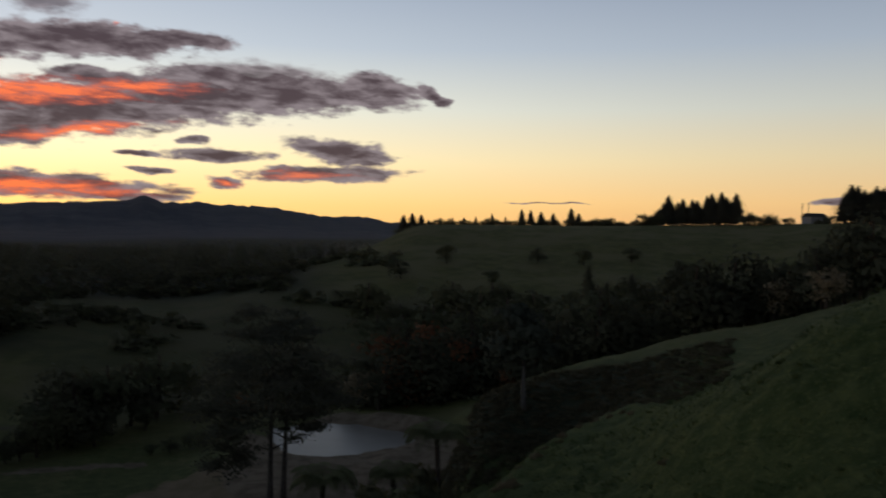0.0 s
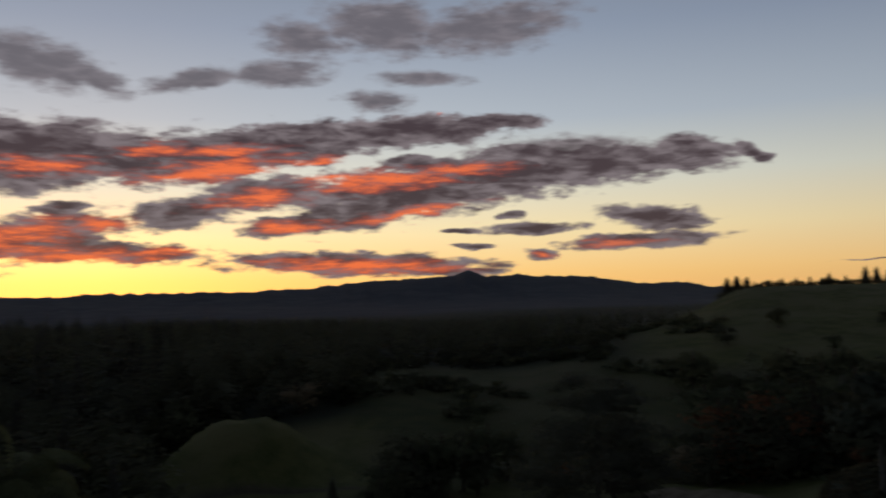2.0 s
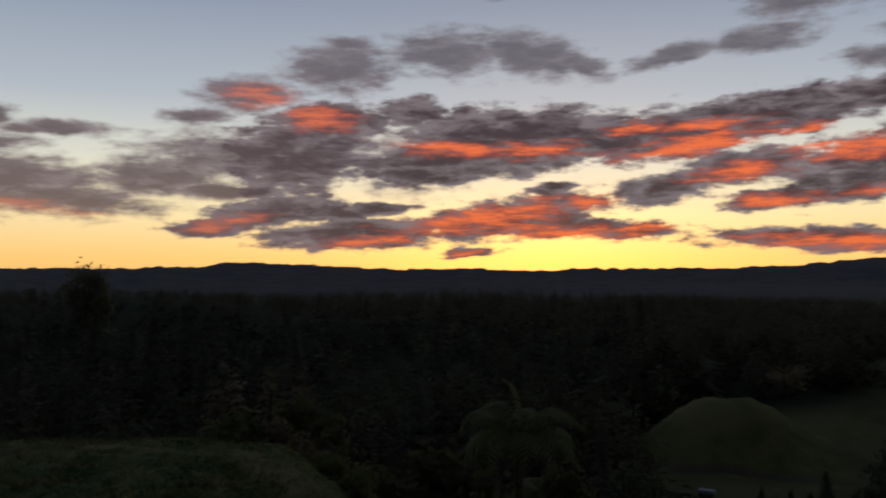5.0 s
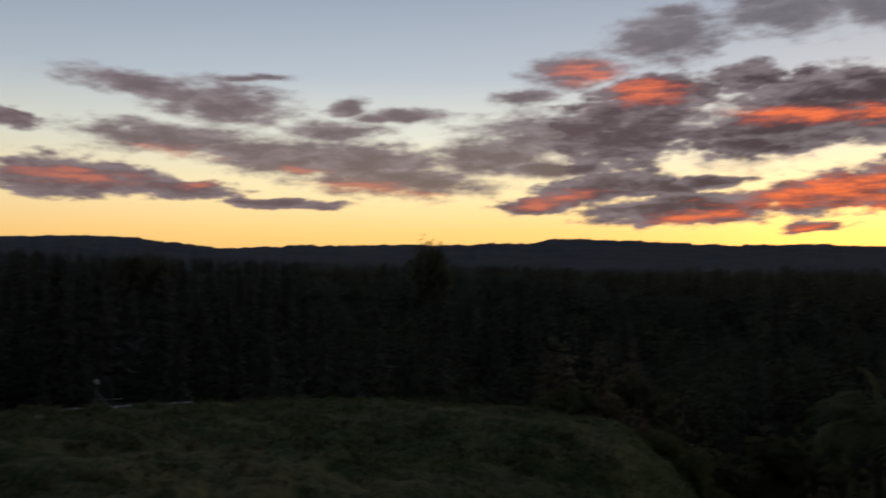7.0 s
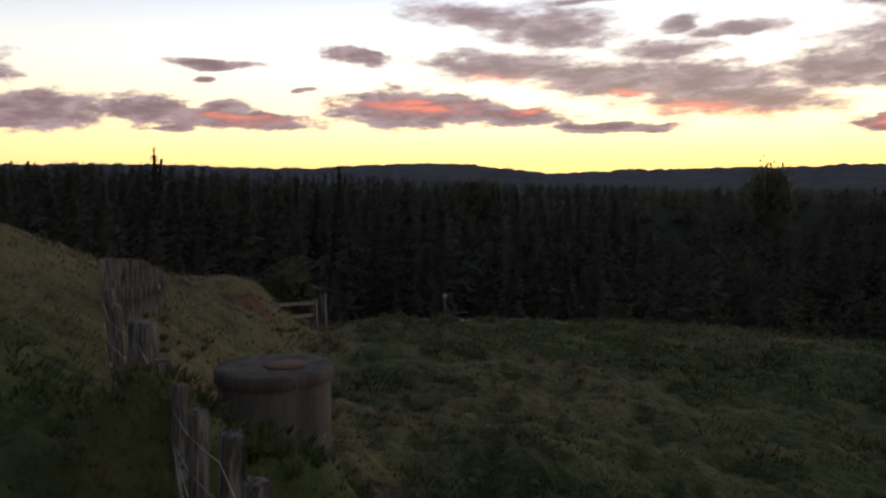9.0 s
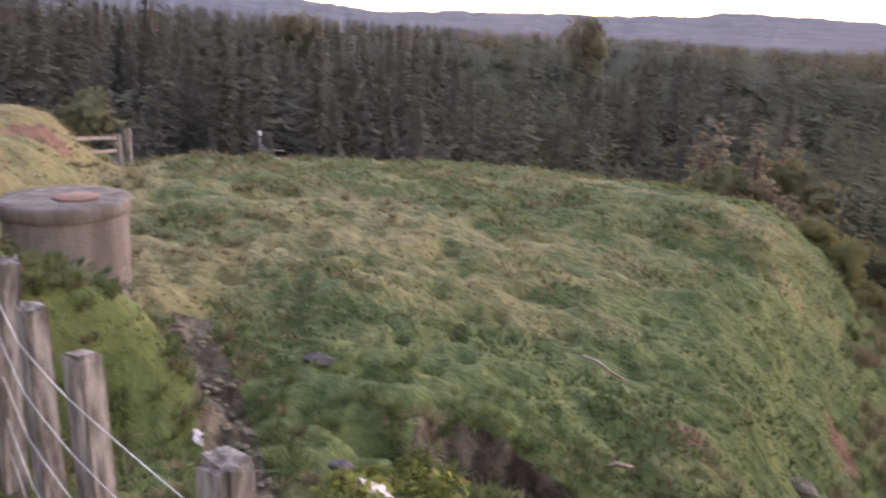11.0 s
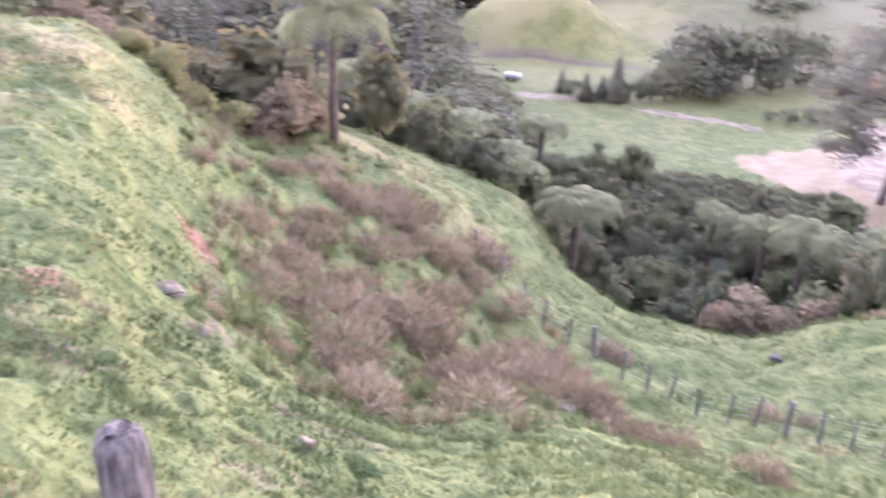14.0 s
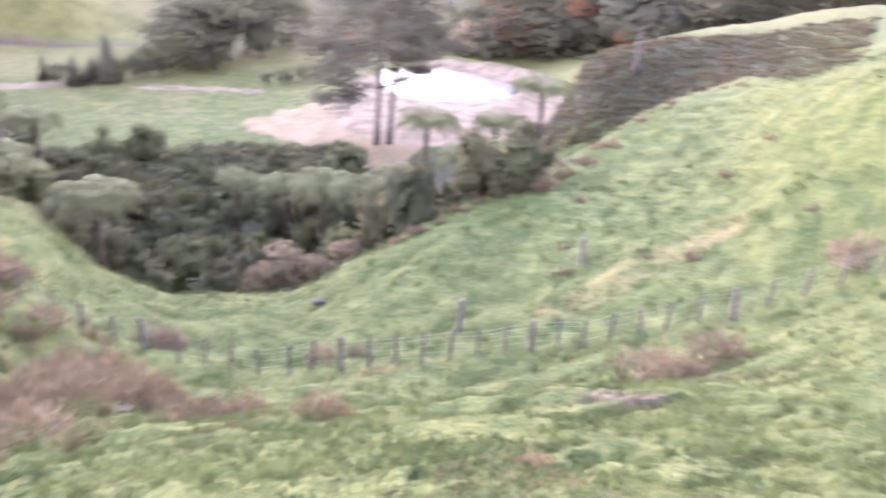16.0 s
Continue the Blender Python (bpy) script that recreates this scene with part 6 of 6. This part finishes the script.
def hill_fence():
    rng = random.Random(12)
    kinds = [post_mesh(rng, 1.02, 0.085, 0.06) for _ in range(3)]
    strainer = post_mesh(rng, 1.12, 0.17, 0.17, True, 9)
    x, y, z = ground_at(34, float(around(BOWL, 1, 34.0)))
    root = thing("hill_fence", x, y, z, "post, batten and wire fence crossing the bowl of the hillside", "fence")
    o = Vector((x, y, z))
    b, tops, i = 37.5, [], 0
    while b > -31:
        d = float(around(BOWL, 1, b)) if b < 33 else float(around(BOWL, 1, 33.0)) + (b - 33) * 0.55
        px, py, pz = ground_at(b, d)
        big = i % 7 == 5
        m = Matrix.Translation(Vector((px, py, pz)) - o) @ pose(0, 0, 0, rng.uniform(-6, 6), rng.uniform(-6, 6), rng.uniform(-15, 15) - b)
        part("post", strainer if big else kinds[i % 3], root, "stout round post" if big else "", m)
        tops.append(Vector((px, py, pz)) - o)
        b -= rng.uniform(1.7, 2.3)
        i += 1
    for h in (0.3, 0.55, 0.8, 0.95):
        part("wire", wire_mesh([p + Vector((0, 0, h)) for p in tops], 0.01, 0.0025, STEEL), root, "galvanised wire")
    # posts standing alone in the field
    proto = None
    for b, d, h in ((4.4, 25.5, 1.15), (-4.0, 30.7, 1.15)):
        x, y, z = ground_at(b, d)
        p = thing("fence_post", x, y, z, "lone dark wooden post standing in the grass", "post", "lone posts", rng.uniform(0, 90))
        part("shaft", post_mesh(rng, h, 0.20, 0.20, True, 9), p)
    # old strainer close to the viewer
    x, y = -2.42, 1.30
    z = float(land(x, y))
    p = thing("fence_post", x, y, z, "old weathered grey post with a rounded, hollowed top", "post", "", 30)
    bm = bmesh.new()
    h = -1.74 - z
    levels = [(-0.35, 1.0), (0, 1.02), (h * 0.5, 1.0), (h * 0.86, 1.0), (h * 0.94, 0.94), (h * 0.985, 0.78), (h, 0.55), (h - 0.035, 0.42), (h - 0.05, 0.1)]
    add_tube(bm, [(0.015 * math.sin(3 * q), 0, q) for q, _ in levels], [0.088 * k for _, k in levels], 16, 0.07, rng)
    part("shaft", from_bm("shaft", bm, bark_material("old_post_wood", (0.03, 0.028, 0.026), (0.12, 0.11, 0.10)), True), p)


def gate():
    rng = random.Random(2)
    x, y, z = ground_at(105.4, 26)
    root = thing("timber_gate", x, y, z, "grey timber gate and posts at the knoll's edge", "gate")
    o = Vector((x, y, z))
    spots = [(105.15, 26.3, -7.15), (105.75, 25.6, -7.5), (108.7, 21.0, -7.45)]
    tops = []
    for b, r, el in spots:
        px, py, g = ground_at(b, r)
        t = r * math.tan(radians(el))
        part("post", post_mesh(rng, t - g, 0.2, 0.18), root, "", Matrix.Translation(Vector((px, py, g)) - o))
        tops.append(Vector((px, py, t)) - o)
    for drop in (0.1, 0.45, 0.8):
        a, b2 = tops[1] - Vector((0, 0, drop)), tops[2] - Vector((0, 0, drop))
        bm = bmesh.new()
        way = b2 - a
        add_box(bm, (0, 0, 0), (way.length, 0.04, 0.09), 0.006, Matrix.Translation(a + way / 2) @ way.to_track_quat("X", "Z").to_matrix().to_4x4())
        part("rail", from_bm("rail", bm, WOOD), root)


# ---------------------------------------------------------------- small things
def concrete_material():
    m, k, b = material("stained_concrete", 0.95, 0.08)
    at = k.add("ShaderNodeTexCoord").outputs["Object"]
    st = k.add("ShaderNodeVectorMath", operation="MULTIPLY")
    k.link(at, st.inputs[0])
    st.inputs[1].default_value = (5.0, 5.0, 0.5)
    streak, blot, pit = k.noise(st.outputs[0], 1.2, 6, 0.6), k.noise(at, 2.2, 5), k.noise(at, 30, 3)
    c = k.mix(k.step(streak, 0.3, 0.7), (0.08, 0.069, 0.062), (0.165, 0.142, 0.125))
    c = k.mix(k.step(blot, 0.5, 0.72), c, (0.095, 0.085, 0.07))
    c = k.mix(k.step(k.noise(at, 4.5, 4), 0.62, 0.72), c, (0.20, 0.185, 0.155))
    k.link(c, b.inputs["Base Color"])
    bump(k, b, k.math("ADD", pit, streak), 0.01)
    return m


CONCRETE = concrete_material()
RUST = plain_material("rusty_iron", (0.17, 0.075, 0.05), (0.10, 0.06, 0.05), 7)
ROCK = plain_material("grey_rock", (0.16, 0.14, 0.098), (0.09, 0.078, 0.055), 9, 0.95, 0.1)
DARKROCK = plain_material("dark_rock", (0.055, 0.05, 0.052), (0.11, 0.10, 0.098), 9, 0.95, 0.1)
SHEET = plain_material("white_plastic", (0.36, 0.36, 0.37), (0.22, 0.22, 0.23), 6, 0.5, 0.4)
IRON = plain_material("roof_iron", (0.42, 0.43, 0.45), (0.28, 0.28, 0.30), 5, 0.4, 0.5)
DULL = plain_material("dull_steel", (0.17, 0.165, 0.17), (0.10, 0.10, 0.105), 8, 0.6)


def lathe(bm, profile, sides=48, rng=None, wob=0.0):
    rings = []
    for r, z in profile:
        rings.append([bm.verts.new(((r + (rng.uniform(-wob, wob) if rng else 0)) * math.cos(2 * math.pi * s / sides), r * math.sin(2 * math.pi * s / sides), z)) for s in range(sides)])
    for a, b in zip(rings, rings[1:]):
        for s in range(sides):
            bm.faces.new((a[s], a[(s + 1) % sides], b[(s + 1) % sides], b[s]))
    bm.faces.new(rings[0][::-1])
    bm.faces.new(rings[-1])


def tank():
    x, y = -7.93, -2.63
    top, g = -1.62, -2.86
    rng = random.Random(3)
    root = thing("water_tank", x, y, g, "round stained concrete water tank with a heavy lid", "tank", "", 20)
    root.scale = (0.925, 0.925, 1.0)
    h = top - g
    bm = bmesh.new()
    lathe(bm, [(0.55, -0.3), (0.545, 0.0), (0.555, 0.35), (0.57, h - 0.14), (0.57, h - 0.13)], 48, rng, 0.003)
    part("wall", from_bm("wall", bm, CONCRETE, True), root)
    bm = bmesh.new()
    lathe(bm, [(0.585, h - 0.13), (0.60, h - 0.125), (0.603, h - 0.03), (0.597, h - 0.008), (0.585, h), (0.5, h + 0.004)], 48, rng, 0.004)
    part("lid", from_bm("lid", bm, CONCRETE, True), root, "thick concrete lid with a worn rim")
    bm = bmesh.new()
    lathe(bm, [(0.21, h + 0.003), (0.21, h + 0.018), (0.20, h + 0.022)], 24, rng, 0.006)
    part("hatch", from_bm("hatch", bm, RUST, True), root, "rust-red round hatch cover", pose(0.08, 0.10, 0))


def rock(name, label, category, b, d, size, mat, rng, sink=0.25, group=""):
    x, y, z = ground_at(b, d)
    bm = bmesh.new()
    bmesh.ops.create_icosphere(bm, subdivisions=3 if size[0] > 0.06 else 2, radius=1.0)
    for q in range(5):
        n = Vector((rng.gauss(0, 1), rng.gauss(0, 1), rng.gauss(0, 1))).normalized()
        cut = rng.uniform(0.55, 0.8)
        for v in bm.verts:
            over = v.co.dot(n) - cut
            if over > 0:
                v.co -= n * over
    o = Vector((rng.uniform(0, 50), rng.uniform(0, 50), rng.uniform(0, 50)))
    for v in bm.verts:
        k = 1 + 0.35 * noise.noise(v.co * 1.3 + o) + 0.14 * noise.noise(v.co * 3.7 + o)
        v.co = Vector((v.co.x * size[0], v.co.y * size[1], v.co.z * size[2])) * k
    ob = new(name, from_bm(name, bm, mat, False))
    ob.location, ob.rotation_euler = (x, y, z + size[2] * (1 - 2 * sink)), (0, 0, rng.uniform(0, 6))
    return tagged(ob, label, category, group)


def crumpled(name, label, b, d, size, mat, rng):
    """A crumpled sheet lying in the grass."""
    x, y, z = ground_at(b, d)
    bm = bmesh.new()
    bmesh.ops.create_grid(bm, x_segments=12, y_segments=8, size=0.5)
    o = Vector((rng.uniform(0, 50), rng.uniform(0, 50), 0))
    for v in bm.verts:
        edge = 1 + 0.35 * noise.noise(v.co * 2.2 + o)
        v.co = Vector((v.co.x * size[0] * edge, v.co.y * size[1] * edge, 0.11 * size[1] * (noise.noise(v.co * 3 + o) + 0.5 * noise.noise(v.co * 7 + o))))
    bmesh.ops.solidify(bm, geom=bm.faces[:], thickness=0.006)
    ob = new(name, from_bm(name, bm, mat, False))
    n = Vector((float(land(x - 0.2, y) - land(x + 0.2, y)), float(land(x, y - 0.2) - land(x, y + 0.2)), 0.4)).normalized()
    ob.matrix_basis = Matrix.Translation((x, y, z + 0.06)) @ n.to_track_quat("Z", "Y").to_matrix().to_4x4() @ pose(0, 0, 0, 0, 0, rng.uniform(0, 360))
    return tagged(ob, label, "litter")


def litter_and_rocks():
    rng = random.Random(17)
    rock("stone", "dark stone lying in the grass", "stone", 91.3, 5.6, (0.11, 0.085, 0.06), DARKROCK, rng)
    rock("stone", "dark stone lying in the grass", "stone", 92.9, 7.4, (0.14, 0.09, 0.05), DARKROCK, rng)
    rock("stone", "pale rounded stone on the green slope", "stone", 50.0, 6.7, (0.10, 0.09, 0.08), ROCK, rng)
    rock("rock", "flat grey rock showing through the slope", "rock", 59.8, 10.6, (0.34, 0.16, 0.07), ROCK, rng, 0.42)
    rock("rock", "dark rock at the gully's lip", "rock", 15.2, 29.9, (0.30, 0.22, 0.18), DARKROCK, rng)
    rock("rock", "grey rock among the bracken", "rock", 27.6, 15.6, (0.22, 0.18, 0.12), ROCK, rng)
    rock("rock", "grey rock among the bracken", "rock", 29.4, 13.4, (0.16, 0.13, 0.09), ROCK, rng)
    for i in range(44):
        x, y = PATH_SPOTS[rng.randrange(len(PATH_SPOTS))]
        b, d = polar(x + rng.uniform(-0.2, 0.2), y + rng.uniform(-0.2, 0.2))
        k = rng.uniform(0.6, 1.5)
        rock("stone", "small stone on the dirt path", "stone", float(b), float(d), (0.035 * k, 0.03 * k, 0.022 * k), ROCK, rng, group="path stones")
    crumpled("plastic_scrap", "crumpled white plastic scrap lying in the grass", 88.7, 5.12, (0.38, 0.17), SHEET, rng)
    crumpled("board_scrap", "small scrap of weathered pinkish board in the grass", 72.6, 4.9, (0.17, 0.07), STICK, rng)
    crumpled("plastic_scrap", "small white scrap on the dirt path", 100.8, 5.8, (0.12, 0.08), SHEET, rng)
    crumpled("plastic_scrap", "white plastic caught behind the fence battens", 113.9, 5.3, (0.11, 0.11), SHEET, rng)
    for b, d, ln, turn in ((73.2, 9.1, 0.75, 20), (71.5, 7.0, 0.2, 80)):
        x, y, z = ground_at(b, d)
        bm = bmesh.new()
        add_tube(bm, [(-ln / 2, 0, 0.03), (-ln / 6, 0.02, 0.05), (ln / 5, -0.01, 0.05), (ln / 2, 0.03, 0.03)], [0.016, 0.02, 0.017, 0.010], 7, 0.1, rng)
        ob = new("stick", from_bm("stick", bm, STICK, True))
        ob.matrix_basis = pose(x, y, z + 0.05, 0, 0, turn)
        tagged(ob, "bleached stick lying on the short grass", "stick")


def weeds():
    """Leafy yellow-green weeds round the hollow."""
    rng = np.random.default_rng(71)
    leaf = foliage_material("weed_leaves", (0.085, 0.105, 0.03), (0.27, 0.28, 0.075), even=0.5)
    protos = []
    for _ in range(3):
        root = thing("weed", 0, 0, 0, "low leafy yellow-green weed beside the hollow", "weed", "weeds")
        bm = bmesh.new()
        add_tube(bm, [(0, 0, -0.05), (0.01, 0, 0.12), (0.03, 0.01, 0.24)], [0.008, 0.006, 0.003], 5)
        part("stem", from_bm("stem", bm, STICK), root)
        part("leaves", leaf_mesh("leaves", leaf_cloud(rng, 420, (0.27, 0.25, 0.13), 0.024, (0, 0, 0.09), 14), leaf, 0.6), root)
        protos.append(root)
    spots = [(82.7, 5.0), (80.0, 4.85), (81.4, 4.7), (86.1, 5.85), (84.6, 5.3), (89.3, 5.6), (87.4, 5.45), (78.2, 4.7), (83.6, 4.6), (90.4, 4.9), (76.4, 4.75)]
    deal(protos, [(b0, d0, float(rng.uniform(0.7, 1.15))) for b0, d0 in spots], rng)


def mast_and_roof():
    rng = random.Random(6)
    x, y, g = ground_at(97.0, 27.5)
    top = 27.5 * math.tan(radians(-7.6))
    root = thing("mast", x, y, g, "slim braced metal mast with a white insulator at the knoll's edge", "mast")
    bm = bmesh.new()
    add_tube(bm, [(0, 0, -0.2), (0, 0, top - g)], [0.028, 0.022], 8)
    part("pole", from_bm("pole", bm, DULL, True), root)
    bm = bmesh.new()
    add_tube(bm, [(0.02, 0.55, 0.0), (0, 0.02, (top - g) * 0.75)], [0.022, 0.022], 6)
    part("brace", from_bm("brace", bm, DULL, True), root)
    bm = bmesh.new()
    add_tube(bm, [(0, 0.0, (top - g) * 0.5), (0, 0.75, (top - g) * 0.52)], [0.022, 0.02], 6)
    part("arm", from_bm("arm", bm, DULL, True), root)
    bm = bmesh.new()
    lathe(bm, [(0.03, top - g), (0.07, top - g + 0.03), (0.07, top - g + 0.12), (0.03, top - g + 0.16)], 12)
    part("insulator", from_bm("insulator", bm, SHEET, True), root, "white insulator")
    # iron roof just below the brow
    bm = bmesh.new()
    for i in range(60):
        a, b = -3.0 + i * 0.1, -3.0 + (i + 1) * 0.1
        za, zb = 0.02 * (i % 2), 0.02 * ((i + 1) % 2)
        v = [bm.verts.new(p) for p in ((a, -1.6, za), (b, -1.6, zb), (b, 1.6, zb + 0.5), (a, 1.6, za + 0.5))]
        bm.faces.new(v)
    bmesh.ops.remove_doubles(bm, verts=bm.verts[:], dist=0.001)
    bmesh.ops.solidify(bm, geom=bm.faces[:], thickness=0.01)
    x, y, g = ground_at(96.4, 32.5)
    shed = thing("shed", x, y, g, "low shed with a corrugated iron roof below the brow", "shed", "", 96)
    h = 32.5 * math.tan(radians(-9.75)) - g
    part("roof", from_bm("roof", bm, IRON), shed, "pale corrugated iron roof", pose(0, 0, h - 0.35))
    bm = bmesh.new()
    add_box(bm, (0, 0, (h - 0.4) / 2 - 0.2), (5.6, 2.8, h - 0.1))
    part("wall", from_bm("wall", bm, WOOD), shed)


def trailer():
    x, y, g = ground_at(35.9, 114)
    root = thing("farm_trailer", x, y, g, "small white covered farm trailer parked on the paddock", "trailer", "", 20)
    bm = bmesh.new()
    add_box(bm, (0, 0, 0.7), (2.1, 1.3, 0.5), 0.1)
    part("body", from_bm("body", bm, SHEET, False), root)
    for sx in (-0.5, 0.5):
        for sy in (-0.72, 0.72):
            bm = bmesh.new()
            lathe(bm, [(0.22, -0.09), (0.32, -0.08), (0.32, 0.08), (0.22, 0.09)], 16)
            part("wheel", from_bm("wheel", bm, DARKROCK, True), root, "", pose(sx, sy, 0.32, 90, 0, 0))


def ridge_farm():
    """House and poles on the far ridge."""
    b, d = -23.7, 424
    x, y, g = ground_at(b, d)
    root = thing("farmhouse", x, y, g, "farmhouse with a low gabled roof on the far ridge", "house", "", 20)
    bm = bmesh.new()
    add_box(bm, (0, 0, 1.4), (9.5, 6, 3.4))
    part("wall", from_bm("wall", bm, SHEET), root)
    bm = bmesh.new()
    v = [bm.verts.new(p) for p in ((-5.2, -3.4, 3.0), (5.2, -3.4, 3.0), (5.2, 3.4, 3.0), (-5.2, 3.4, 3.0), (-5.2, 0, 4.8), (5.2, 0, 4.8))]
    for f in ((0, 1, 5, 4), (2, 3, 4, 5), (0, 4, 3), (1, 2, 5), (3, 2, 1, 0)):
        bm.faces.new([v[i] for i in f])
    part("roof", from_bm("roof", bm, DARKROCK), root)
    for bb in (-23.0, -23.35):
        x, y, g = ground_at(bb, 420)
        p = thing("power_pole", x, y, g, "timber power pole on the far ridge", "power pole", "power poles", 40)
        bm = bmesh.new()
        add_tube(bm, [(0, 0, -0.5), (0, 0, 9.5)], [0.16, 0.11], 8)
        part("pole", from_bm("pole", bm, WOOD, True), p)
        bm = bmesh.new()
        add_box(bm, (0, 0, 8.9), (2.2, 0.12, 0.14))
        part("crossarm", from_bm("crossarm", bm, WOOD), p)


gully_shrubs()
tree_ferns()
big_trees()
valley_scrub()
bracken()
yard_fence()
hill_fence()
gate()
tank()
litter_and_rocks()
weeds()
mast_and_roof()
trailer()
ridge_farm()
grass()
tussocks()
